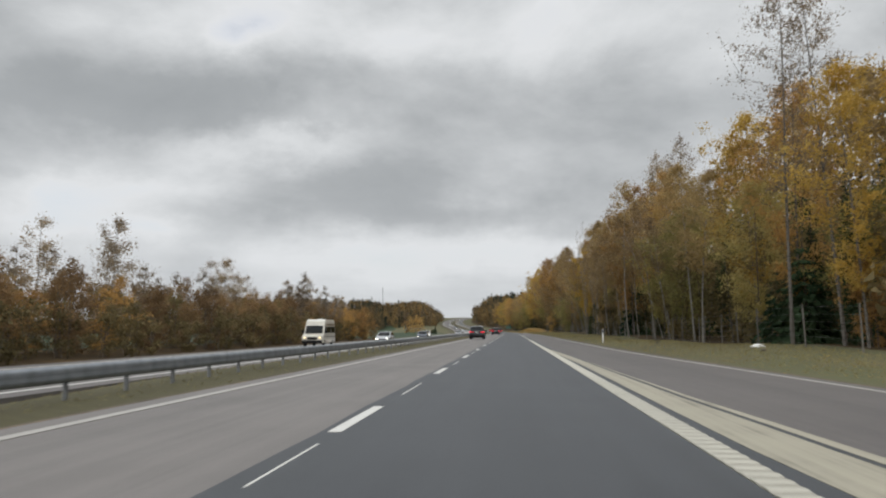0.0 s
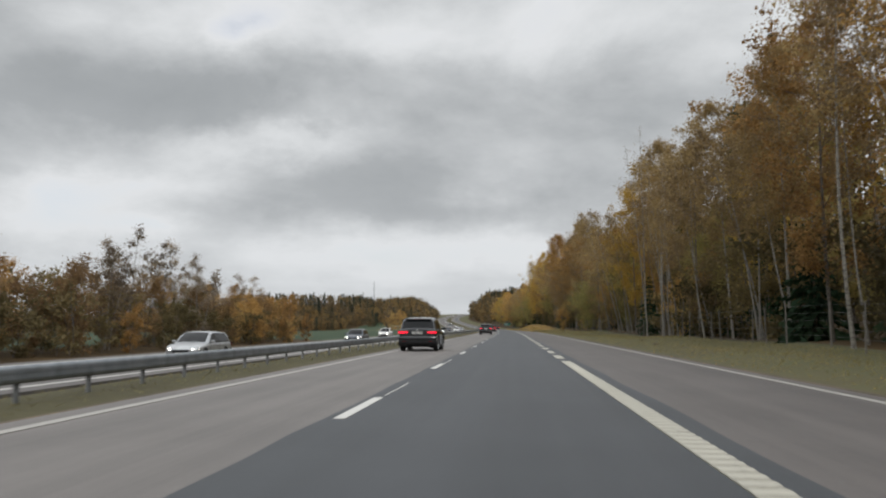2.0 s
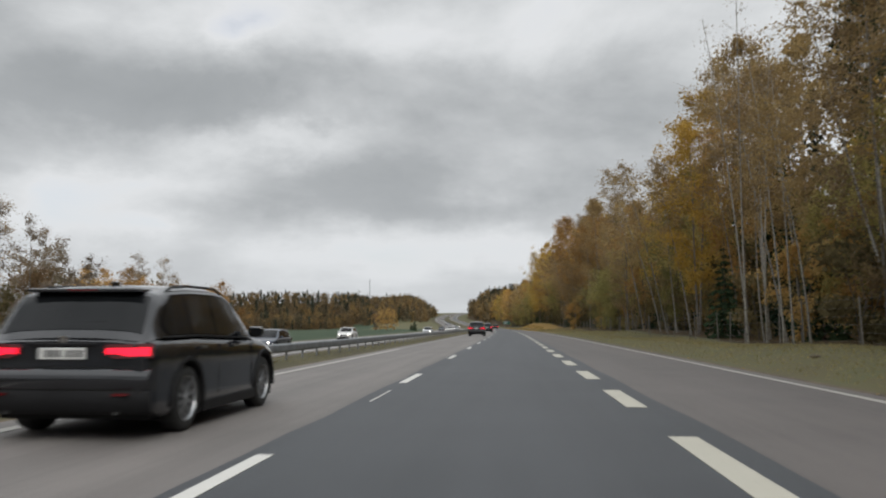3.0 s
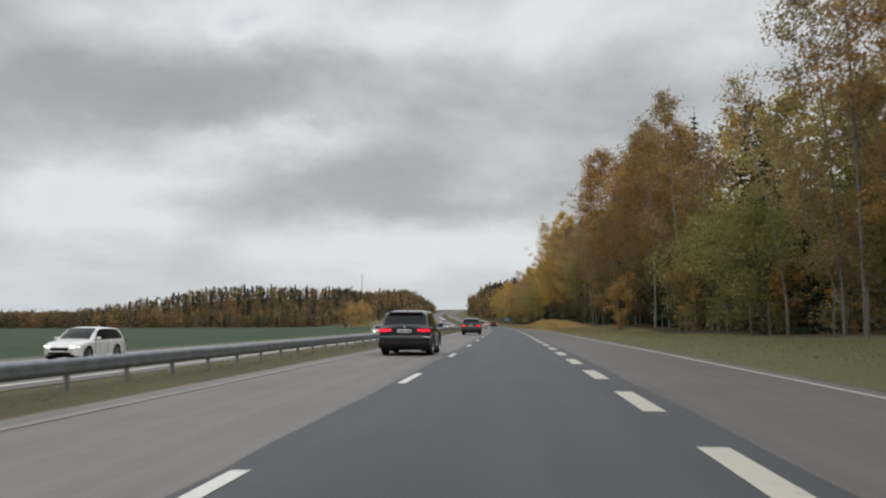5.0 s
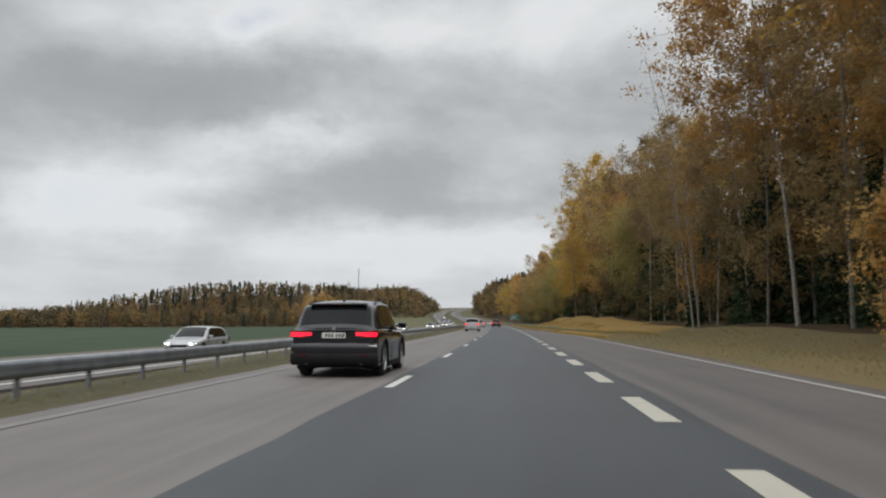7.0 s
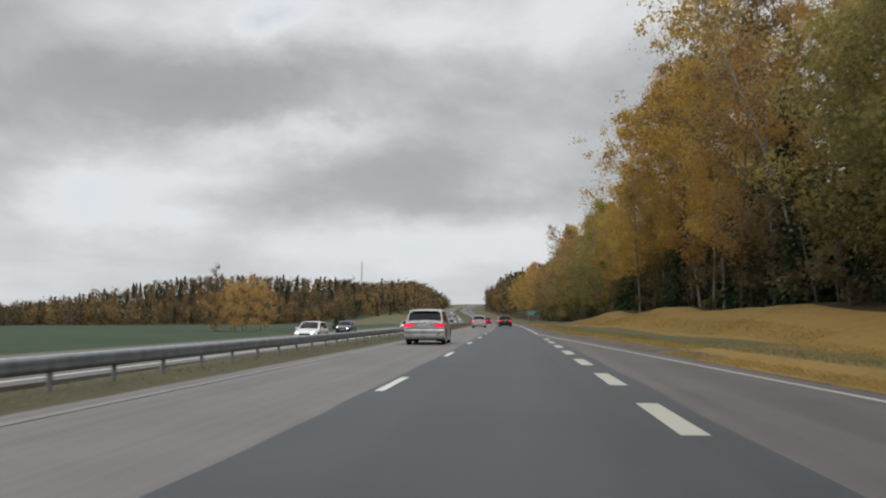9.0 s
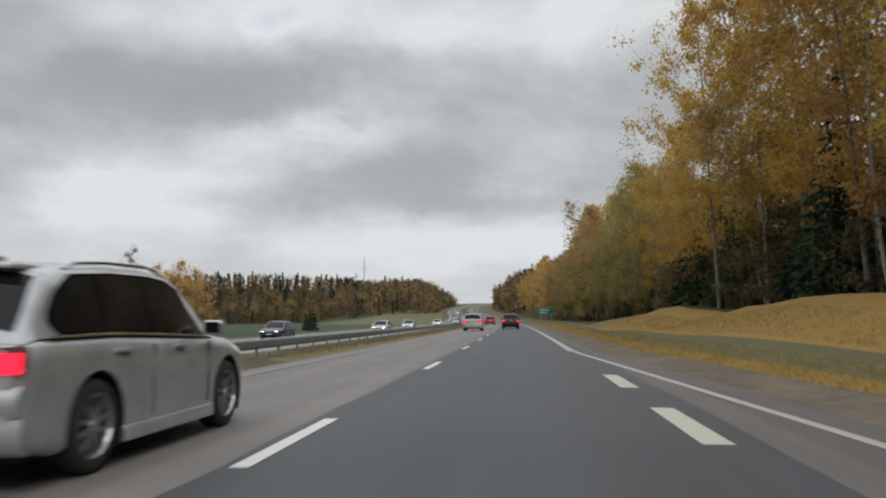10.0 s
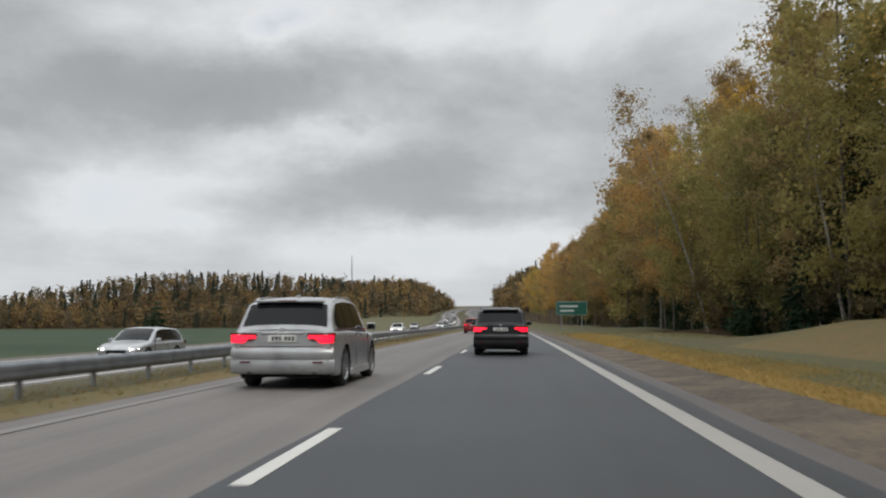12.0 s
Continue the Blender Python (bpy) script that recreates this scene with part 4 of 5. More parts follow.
def spots_along(seed, line, rows, gap, h0, h1, cones):
    """Tree places in rows behind a line of (s, X) corners; conifers stand mostly at the back."""
    r = random.Random(seed)
    out = []
    for (s0, X0), (s1, X1) in zip(line, line[1:]):
        length = math.hypot(s1 - s0, X1 - X0)
        nx, ns = (s1 - s0) / length, -(X1 - X0) / length
        for row in range(rows):
            for i in range(int(length / gap)):
                u = (i + r.random()) / (length / gap)
                back = row * gap * 1.2 + r.uniform(-3, 3)
                s = s0 + (s1 - s0) * u + abs(ns) * back
                X = X0 + (X1 - X0) * u - abs(nx) * back * (1 if X0 < 0 else -1)
                p = place(s, X, lie(s, X))
                cone = r.random() < cones * (0.35 + 1.3 * row / max(1, rows - 1))
                out.append((p.x, p.y, p.z - 0.5, r.uniform(h0, h1) * (r.uniform(0.78, 1.08) if cone else r.uniform(0.82, 1.04)), r.uniform(2.2, 4.8), cone))
    return out


woods("far_woods", "mixed autumn woods on the far hill", spots_along(3, [(955, -92), (925, -125), (850, -228), (770, -330), (740, -370)], 12, 6.0, 11, 15, 0.30), 5, 240, 0.62)
woods("field_woods", "low mixed woods beyond the green field", spots_along(13, [(745, -365), (690, -430), (620, -540), (480, -700), (300, -860)], 6, 8, 8, 12, 0.4), 15, 120, 0.8)
woods("bend_woods", "golden autumn trees along the far oncoming road", spots_along(14, [(900, -36), (985, -31.5), (1240, -31.5)], 8, 7.0, 12, 17, 0.22), 16, 170, 0.75)
woods("hill_woods", "mixed autumn woods beside the far bend", spots_along(4, [(985, -86), (1240, -92)], 6, 7.5, 10, 15, 0.4), 6, 130, 0.85)
woods("right_woods", "mixed autumn woods along the far bend", spots_along(8, [(755, 21), (1480, 24), (1900, 30), (2600, 30)], 5, 8, 13, 20, 0.35), 7, 170, 0.78)
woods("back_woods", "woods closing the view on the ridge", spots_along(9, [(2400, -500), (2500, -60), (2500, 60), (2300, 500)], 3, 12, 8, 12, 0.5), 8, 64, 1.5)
# next two: shade inside the forest is put into the tones, factor 0.85
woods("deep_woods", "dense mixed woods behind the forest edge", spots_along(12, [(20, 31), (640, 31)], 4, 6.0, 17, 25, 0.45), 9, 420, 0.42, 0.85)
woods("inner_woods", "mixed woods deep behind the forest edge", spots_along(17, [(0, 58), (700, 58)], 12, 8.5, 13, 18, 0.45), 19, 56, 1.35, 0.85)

# ---------------------------------------------------------------- vehicles
M_GLASS = plain("tinted_car_glass", (0.008, 0.009, 0.010), 0.07, 0.0, 0.0, 0.1, 0.2)
M_PILLAR = plain("gloss_black_pillar", (0.005, 0.005, 0.006), 0.08, 0.0, 0.0, 0.1, 0.06)
M_TYRE = plain("tyre_rubber", (0.016, 0.016, 0.016), 0.8)
M_RIM = plain("alloy_rim", (0.36, 0.37, 0.38), 0.35, 0.85)
M_LINER = plain("wheel_arch_liner", (0.008, 0.008, 0.008), 0.9)
M_CHROME = plain("chrome_trim", (0.6, 0.6, 0.6), 0.2, 1.0)
M_TAIL = glowing("lit_tail_light", (1.0, 0.008, 0.035), 1.9, (0.25, 0.005, 0.008))
M_EXHAUST = plain("sooty_exhaust_steel", (0.05, 0.05, 0.05), 0.5, 0.6)
M_TAIL_DULL = plain("unlit_red_lens", (0.09, 0.004, 0.006), 0.2, 0, 0.3)
M_HEAD = glowing("lit_headlight", (1.0, 0.93, 0.78), 14.0)
M_HEAD_DIM = glowing("dim_yellow_headlight", (1.0, 0.72, 0.32), 1.6)
M_LENS = plain("clear_lamp_lens", (0.45, 0.46, 0.47), 0.15, 0.3, 0.6)
M_PLATE = plain("number_plate_white", (0.62, 0.62, 0.60), 0.45)
M_PLATE_BAR = plain("number_plate_dark", (0.03, 0.03, 0.03), 0.5)


def car_paint(name, colour, rough=0.28, metal=0.0, coat=0.6, spec=0.5):
    m = plain(name, colour, rough, metal, coat, 0.25, spec)
    return m


def along_curve(points, y):
    """Smooth height through (y, z) points."""
    if y <= points[0][0]:
        return points[0][1]
    for (a, za), (b, zb) in zip(points, points[1:]):
        if y <= b:
            return za + (zb - za) * (y - a) / (b - a)
    return points[-1][1]


DECK = [(-2.22, 0.96), (-2.0, 1.02), (-1.0, 1.03), (0.6, 0.985), (1.05, 0.97), (1.55, 0.925), (1.95, 0.83), (2.12, 0.74), (2.225, 0.60)]
ROOF = [(-2.14, 1.00), (-1.98, 1.22), (-1.84, 1.42), (-1.74, 1.505), (-1.45, 1.555), (-0.9, 1.59), (-0.2, 1.60), (0.15, 1.575), (0.36, 1.51), (0.62, 1.34), (0.9, 1.12), (1.08, 0.985)]
PLAN = [(-2.225, 0.80), (-2.17, 0.85), (-2.05, 0.885), (-1.6, 0.905), (0.0, 0.91), (1.5, 0.90), (1.9, 0.86), (2.08, 0.78), (2.18, 0.66), (2.225, 0.5)]
FLOOR = [(-2.225, 0.36), (-2.05, 0.27), (-1.8, 0.22), (1.8, 0.20), (2.1, 0.24), (2.225, 0.36)]
AXLES = (-1.29, 1.38)


class CarShape:
    def __init__(self, length, width, height, hatch=True):
        self.ky, self.kx, self.kz = length / 4.45, width / 1.82, height / 1.60
        self.hatch = hatch

    def at(self, x, y, z):
        return Vector((x * self.kx, y * self.ky, z * self.kz))

    def side(self, y, v):
        """A point of the cabin's side: v 0 at the belt, 1 at the roof's edge."""
        belt = along_curve(DECK, y) - 0.01
        top = max(belt + 0.01, along_curve(ROOF, y) - 0.055)
        u = (top - belt) / 0.55
        x = along_curve(PLAN, max(y, -1.9)) * (0.955 - 0.03 * v) - 0.125 * v * u - 0.10 * max(0.0, -1.9 - y)
        return self.at(x, y, belt + (top - belt) * v)

    def top(self, y, u):
        """A point of the roof, screens included: u -1 to 1 across."""
        z = along_curve(ROOF, y)
        edge_p = self.side(y, 1.0)
        x = edge_p.x / self.kx
        return self.at(x * 0.93 * u, y, z + 0.02 * (1 - u * u) - 0.03 * u ** 6)

    def rear(self, x, z, out=0.0):
        """A point of the tail at half-width fraction x and height z, its corners drawn in."""
        pull = 0.20 * max(0.0, abs(x) - 0.62) ** 1.5
        slope = 0.08 * max(0.0, z - 0.75)
        return self.at(x * 0.905, -2.225 + pull * 1.25 + slope - out, z)


def grid_mesh(bm, rows):
    vs = [[bm.verts.new(p) for p in row] for row in rows]
    for a, b in zip(vs, vs[1:]):
        for i in range(len(a) - 1):
            bm.faces.new((a[i], a[i + 1], b[i + 1], b[i]))
    return vs


def panel(name, rows, mat, parent, offset=0.0, label=""):
    """A curved sheet with a folded-in rim."""
    bm = bmesh.new()
    grid_mesh(bm, rows)
    bmesh.ops.recalc_face_normals(bm, faces=bm.faces[:])
    centre = sum((v.co for v in bm.verts), Vector()) / len(bm.verts)
    inner = Vector((0, 0, centre.z * 0.7))
    if sum((f.normal.dot(f.calc_center_median() - inner) for f in bm.faces)) < 0:
        bmesh.ops.reverse_faces(bm, faces=bm.faces[:])
    bm.normal_update()
    for f in bm.faces:
        f.smooth = True
    rim = [e for e in bm.edges if e.is_boundary]
    shift = {v: v.normal.copy() for v in bm.verts}
    for v in bm.verts:
        v.co += shift[v] * offset
    made = bmesh.ops.extrude_edge_only(bm, edges=rim)["geom"]
    for v in [g for g in made if isinstance(g, bmesh.types.BMVert)]:
        near = min(shift, key=lambda w: (w.co - v.co).length_squared)
        v.co -= shift[near] * (offset + 0.012)
    for f in [g for g in made if isinstance(g, bmesh.types.BMFace)]:
        f.smooth = False
    for e in rim:
        e.smooth = False
    return part(name, bm, mat, parent, label)


def wheel(parent, x, y, radius, spokes=10):
    side = 1 if x > 0 else -1
    tyre_bm = bmesh.new()
    prof = [(radius * 0.68, -0.105), (radius * 0.86, -0.115), (radius * 0.97, -0.095), (radius, -0.06), (radius, 0.06), (radius * 0.97, 0.095), (radius * 0.86, 0.115), (radius * 0.68, 0.105)]
    rings = []
    for k in range(28):
        a = 2 * math.pi * k / 28
        rings.append([(d, r * math.cos(a), r * math.sin(a)) for r, d in prof])
    rings.append(rings[0])
    grid_mesh(tyre_bm, rings)
    bmesh.ops.remove_doubles(tyre_bm, verts=tyre_bm.verts[:], dist=0.0005)
    bmesh.ops.recalc_face_normals(tyre_bm, faces=tyre_bm.faces[:])
    for f in tyre_bm.faces:
        f.smooth = True
    whole = part("wheel", cylinder(radius * 0.66, radius * 0.66, 0.05, pose(0, 0, 0, 0, 90, 0), 24), M_LINER, parent)
    whole.location = (x, y, radius)
    part("tyre", tyre_bm, M_TYRE, whole)
    rim_bm = bmesh.new()
    bmesh.ops.create_cone(rim_bm, cap_ends=True, segments=16, radius1=radius * 0.16, radius2=radius * 0.13, depth=0.03, matrix=pose(side * 0.085, 0, 0, 0, 90, 0))
    for k in range(spokes):
        a = 360 * k / spokes
        m = pose(side * 0.08, 0, 0, a, 0, 0) @ Matrix.Translation((0, 0, radius * 0.40)) @ Matrix.Diagonal((0.022, radius * 0.09, radius * 0.56, 1))
        bmesh.ops.create_cube(rim_bm, size=1.0, matrix=m)
    outer_ring, inner_ring = [], []
    for k in range(28):
        a = 2 * math.pi * k / 28
        outer_ring.append([(side * d, r * math.cos(a), r * math.sin(a)) for r, d in ((radius * 0.69, 0.11), (radius * 0.66, 0.112), (radius * 0.63, 0.09), (radius * 0.62, -0.02))])
    outer_ring.append(outer_ring[0])
    grid_mesh(rim_bm, outer_ring)
    part("rim", rim_bm, M_RIM, whole)


def car(name, label, colour_mat, length, width, height, lit_tail=True, lit_head=True, radius=0.335, cladding=True, rails=True, group="", lamp=0.055):
    """A passenger car: painted shell with open wheel arches, screens, side windows, lamps, mirrors, wheels."""
    c = CarShape(length, width, height)
    ob = thing(name, label, "car", group)
    # shell
    bm = bmesh.new()
    ys = sorted(set([p[0] for p in PLAN] + list(np.linspace(-2.1, 2.1, 58))))
    levels = [0.0, 0.05, 0.13, 0.21, 0.29, 0.37, 0.45, 0.53, 0.61, 0.69, 0.77, 0.85, 0.91, 0.96]
    bulge = [0.955, 0.985, 0.995, 1.0, 1.0, 1.0, 1.0, 1.003, 1.005, 1.006, 1.004, 0.995, 0.975, 0.95]
    rows = []
    for y in ys:
        w, zb, zt = along_curve(PLAN, y), along_curve(FLOOR, y), along_curve(DECK, y)
        half = [c.at(0.6 * w, y, zb)]
        half += [c.at(w * g, y, zb + (zt - zb) * l) for l, g in zip(levels, bulge)]
        half += [c.at(w * 0.90, y, zt), c.at(w * 0.6, y, zt + 0.018), c.at(0, y, zt + 0.028)]
        left_half = [Vector((-p.x, p.y, p.z)) for p in half[:-1]][::-1]
        rows.append(half + left_half)
    grid = grid_mesh(bm, rows)
    bm.faces.new([v for v in grid[0]])
    bm.faces.new([v for v in grid[-1]][::-1])
    arch = radius * 1.17
    gone = []
    for f in bm.faces:
        p = f.calc_center_median()
        if abs(p.x) > 0.5 * c.kx and len(f.verts) == 4:
            for ax in AXLES:
                if (p.y - ax * c.ky) ** 2 + (p.z - radius) ** 2 < arch ** 2 and p.z < radius + arch:
                    gone.append(f)
                    break
    bmesh.ops.delete(bm, geom=gone, context="FACES")
    for v in bm.verts:
        if v.is_boundary:
            ax = min(AXLES, key=lambda a: abs(a * c.ky - v.co.y)) * c.ky
            d = Vector((0, v.co.y - ax, v.co.z - radius))
            if d.z > -0.12 and d.length > 0.01:
                d *= arch / d.length
                v.co.y, v.co.z = ax + d.y, radius + d.z
    bmesh.ops.recalc_face_normals(bm, faces=bm.faces[:])
    for f in bm.faces:
        f.smooth = len(f.verts) == 4
    part("body", bm, colour_mat, ob)
    # cabin shell
    bm = bmesh.new()
    ys = sorted(set([p[0] for p in ROOF] + list(np.linspace(-2.1, 1.05, 26))))
    rows = []
    for y in ys:
        right = [c.side(y, v) for v in (0.0, 0.35, 0.7, 1.0)] + [c.top(y, u) for u in (0.97, 0.8, 0.4, 0.0)]
        rows.append(right + [Vector((-p.x, p.y, p.z)) for p in right[:-1]][::-1])
    grid_mesh(bm, rows)
    bmesh.ops.recalc_face_normals(bm, faces=bm.faces[:])
    for f in bm.faces:
        f.smooth = True
    part("cabin", bm, colour_mat, ob)
    # glass
    panel("windscreen", [[c.top(y, u) for u in np.linspace(-0.93, 0.93, 9)] for y in np.linspace(0.27, 1.02, 9)], M_GLASS, ob, 0.006)
    panel("rear_window", [[c.top(y, u) for u in np.linspace(-0.985, 0.985, 11)] for y in np.linspace(-2.08, -1.79, 7)], M_GLASS, ob, 0.006)
    for sgn in (1, -1):
        rows = [[Vector((sgn * p.x, p.y, p.z)) for p in (c.side(y, v) for y in np.linspace(-1.32 - 0.62 * math.sin(math.pi * min(1, 0.22 + 0.62 * v)) + 0.20 * v, 0.86 - 0.50 * v, 14))] for v in np.linspace(0.03, 0.95, 9)]
        panel("window_surround", rows, M_PILLAR, ob, 0.003)
        for y0, y1, t0, t1 in ((-1.26, -1.15, 1.0, 0.0), (-1.10, -0.40, 0.0, 0.0), (-0.35, 0.79, 0.0, 0.16)):
            rows = []
            for v in np.linspace(0.07, 0.91, 8):
                a = y0 - (0.62 * math.sin(math.pi * min(1, 0.22 + 0.62 * v)) - 0.22 * v if t0 else 0.0)
                b = y1 - (t1 * v * 3.0 if t1 > 0.1 else t1 * 0.3)
                rows.append([Vector((sgn * p.x, p.y, p.z)) for p in (c.side(y, v) for y in np.linspace(a, b, 6))])
            panel("side_window", rows, M_GLASS, ob, 0.006)
        # belt trim, sill, handles, mirror
        bm = bmesh.new()
        grid_mesh(bm, [[Vector((sgn * (p.x + d), p.y, p.z + dz)) for p in (c.side(y, 0.02) for y in np.linspace(-1.85, 0.8, 16))] for d, dz in ((0.003, -0.012), (0.014, -0.008), (0.014, 0.008), (0.003, 0.012))])
        part("window_trim", bm, M_CHROME if not cladding else M_BLACK_PLASTIC, ob)
        for y in (-0.95, 0.12):
            p = c.at(0.91, y, 0.90)
            part("door_handle", box(sgn * p.x - 0.025, sgn * p.x + 0.025, p.y - 0.11, p.y + 0.11, p.z - 0.016, p.z + 0.016, 0.008), colour_mat, ob)
        for y in (-0.39, 0.82):
            p = c.at(0.911, y, 0.0)
            part("door_gap", box(sgn * p.x - 0.012, sgn * p.x + 0.002, p.y - 0.004, p.y + 0.004, 0.34 * c.kz, 0.93 * c.kz), M_LINER, ob)
        p = c.at(0.90, 0.70, 1.06)
        mir = part("mirror", box(min(sgn * p.x, sgn * (p.x + 0.19)), max(sgn * p.x, sgn * (p.x + 0.19)), p.y - 0.06, p.y + 0.08, p.z - 0.07, p.z + 0.07, 0.035), colour_mat, ob)
        part("mirror_glass", box(sgn * (p.x + 0.105) - 0.07, sgn * (p.x + 0.105) + 0.07, p.y - 0.066, p.y - 0.058, p.z - 0.05, p.z + 0.05), M_GLASS, mir)
        part("sill", box(sgn * 0.895 * c.kx - 0.03, sgn * 0.895 * c.kx + 0.03, -0.86 * c.ky, 0.95 * c.ky, 0.17 * c.kz, 0.30 * c.kz, 0.02), M_BLACK_PLASTIC if cladding else colour_mat, ob)
        if rails:
            bm = bmesh.new()
            pts = [c.side(y, 1.0) + Vector((-0.03, 0, 0.045 if -1.4 < y < 0.05 else 0.0)) for y in np.linspace(-1.5, 0.15, 12)]
            vv, ff = [], []
            tube(vv, ff, [np.array((sgn * q.x, q.y, q.z + 0.012)) for q in pts], [0.016] * 12, 6)
            me = bpy.data.meshes.new("roof_rail")
            me.from_pydata(vv, [], ff)
            me.materials.append(M_BLACK_PLASTIC if cladding else M_CHROME)
            bm.free()
            child(new("roof_rail", me), ob)
        # lamps
        rows = [[c.rear(sgn * u, z + 0.02 * (u - 0.5), 0.022) for u in np.linspace(0.47 + d, 0.998, 9)] for z, d in ((0.815, 0.12), (0.85, 0.04), (0.92, 0.0), (0.955, 0.02))]
        lens = panel("tail_light", rows, M_TAIL_DULL, ob, 0.012, "dark red lens with a lit band")
        if lit_tail:
            rows = [[c.rear(sgn * u, z0 - (lamp - 0.03) * smooth(0.62, 0.74, u) * (1 - k) + k * 0.055 + 0.02 * (u - 0.5), 0.036) for u in np.linspace(0.50, 0.97, 12)] for k, z0 in ((0.0, 0.862), (0.5, 0.862), (1.0, 0.862))]
            panel("lit_band", rows, M_TAIL, lens, 0.012, "glowing red band")
        rows = [[c.at(sgn * u * 0.87, 2.235 - 0.62 * max(0.0, u - 0.50) ** 1.15, z) for u in np.linspace(0.60, 0.92, 6)] for z in (0.665, 0.69, 0.715)]
        panel("headlight", rows, M_HEAD if lit_head else M_LENS, ob, 0.02, "lit headlight")
        for ax in AXLES:
            bm = bmesh.new()
            r0 = arch + 0.004
            ring = [[(sgn * x, ax * c.ky + r0 * math.cos(a), radius + r0 * math.sin(a)) for x in (0.52 * c.kx, 0.89 * c.kx)] for a in np.linspace(-0.5, math.pi + 0.5, 22)]
            grid_mesh(bm, ring)
            bm.faces.new([bm.verts.new((sgn * 0.52 * c.kx, ax * c.ky + r0 * math.cos(a), radius + r0 * math.sin(a))) for a in np.linspace(-0.5, math.pi + 0.5, 22)])
            part("wheel_arch", bm, M_LINER, ob)
            if cladding:
                bm = bmesh.new()
                ring = [[(sgn * x, ax * c.ky + r * math.cos(a), radius + r * math.sin(a)) for x, r in ((0.885 * c.kx, arch * 0.99), (0.922 * c.kx, arch * 0.99), (0.922 * c.kx, arch * 1.10), (0.895 * c.kx, arch * 1.12))] for a in np.linspace(-0.15, math.pi + 0.15, 22)]
                grid_mesh(bm, ring)
                part("arch_trim", bm, M_BLACK_PLASTIC, ob)
            wheel(ob, sgn * (0.91 * c.kx - 0.125), ax * c.ky, radius)
    # tail: bumper, plate, spoiler, badge, exhausts
    rows = [[c.rear(u, z, d) for u in np.linspace(-0.985, 0.985, 15)] for z, d in ((0.27, -0.06), (0.31, 0.015), (0.44, 0.03), (0.50, 0.012))]
    panel("rear_bumper", rows, M_BLACK_PLASTIC if cladding else colour_mat, ob, 0.01)
    panel("bumper_shelf", [[c.rear(u, z, d) for u in np.linspace(-0.97, 0.97, 15)] for z, d in ((0.52, 0.02), (0.58, 0.055), (0.66, 0.055), (0.71, 0.0))], colour_mat, ob, 0.006)
    pc = c.rear(0.0, 0.865, 0.01)
    plate = part("number_plate", box(-0.24, 0.24, pc.y - 0.022, pc.y - 0.004, pc.z - 0.056, pc.z + 0.056, 0.006), M_PLATE, ob, "white number plate")
    for k in range(6):
        x = -0.17 + 0.062 * k + (0.03 if k > 2 else 0)
        part("plate_bar", box(x, x + 0.04, pc.y - 0.0265, pc.y - 0.0215, pc.z - 0.036, pc.z + 0.036), M_PLATE_BAR, plate)
    part("tailgate_strip", box(-0.36, 0.36, pc.y - 0.016, pc.y + 0.02, pc.z + 0.075, pc.z + 0.105, 0.008), M_CHROME if not cladding else M_BLACK_PLASTIC, ob)
    part("badge", cylinder(0.042, 0.042, 0.02, Matrix.Translation((0, pc.y - 0.0, pc.z + 0.135)) @ pose(0, 0, 0, 90, 0, 0), 20), M_CHROME, ob, "plain round badge")
    part("tailgate_gap", box(-0.72 * c.kx, 0.72 * c.kx, pc.y - 0.004, pc.y + 0.02, 0.725 * c.kz, 0.733 * c.kz), M_LINER, ob)
    tp = c.top(-1.74, 0.0)
    part("spoiler", box(-0.60 * c.kx, 0.60 * c.kx, tp.y - 0.17, tp.y + 0.14, tp.z - 0.035, tp.z + 0.005, 0.015), colour_mat, ob)
    part("high_brake_light", box(-0.16, 0.16, tp.y - 0.176, tp.y - 0.165, tp.z - 0.022, tp.z - 0.006), M_TAIL_DULL, ob)
    part("rear_wiper", box(-0.02, 0.34, c.top(-2.0, 0).y - 0.03, c.top(-2.0, 0).y - 0.015, c.top(-2.03, 0).z - 0.01, c.top(-2.03, 0).z + 0.012), M_BLACK_PLASTIC, ob)
    for sgn in (1, -1):
        part("reflector", box(sgn * 0.62 * c.kx - 0.08, sgn * 0.62 * c.kx + 0.08, pc.y - 0.055, pc.y + 0.02, 0.455 * c.kz, 0.48 * c.kz), M_TAIL_DULL, ob)
        part("exhaust_tip", cylinder(0.035, 0.035, 0.12, Matrix.Translation((sgn * 0.56 * c.kx, pc.y + 0.05, 0.30 * c.kz)) @ pose(0, 0, 0, 90, 0, 0), 14), M_EXHAUST, ob)
    # nose: grille, bumper, plate
    part("grille", box(-0.40 * c.kx, 0.40 * c.kx, 2.17 * c.ky, 2.242 * c.ky, 0.50 * c.kz, 0.66 * c.kz, 0.02), M_BLACK_PLASTIC, ob)
    part("lower_grille", box(-0.50 * c.kx, 0.50 * c.kx, 2.15 * c.ky, 2.236 * c.ky, 0.36 * c.kz, 0.45 * c.kz, 0.02), M_BLACK_PLASTIC, ob)
    part("front_plate", box(-0.26, 0.26, 2.24 * c.ky, 2.25 * c.ky, 0.46 * c.kz, 0.52 * c.kz), M_PLATE, ob)
    part("underbody", box(-0.78 * c.kx, 0.78 * c.kx, -2.0 * c.ky, 2.0 * c.ky, 0.20 * c.kz, 0.34 * c.kz), M_LINER, ob)
    part("antenna_fin", box(-0.02, 0.02, -1.30 * c.ky, -1.12 * c.ky, 1.57 * c.kz, 1.635 * c.kz, 0.012), colour_mat, ob)
    return ob


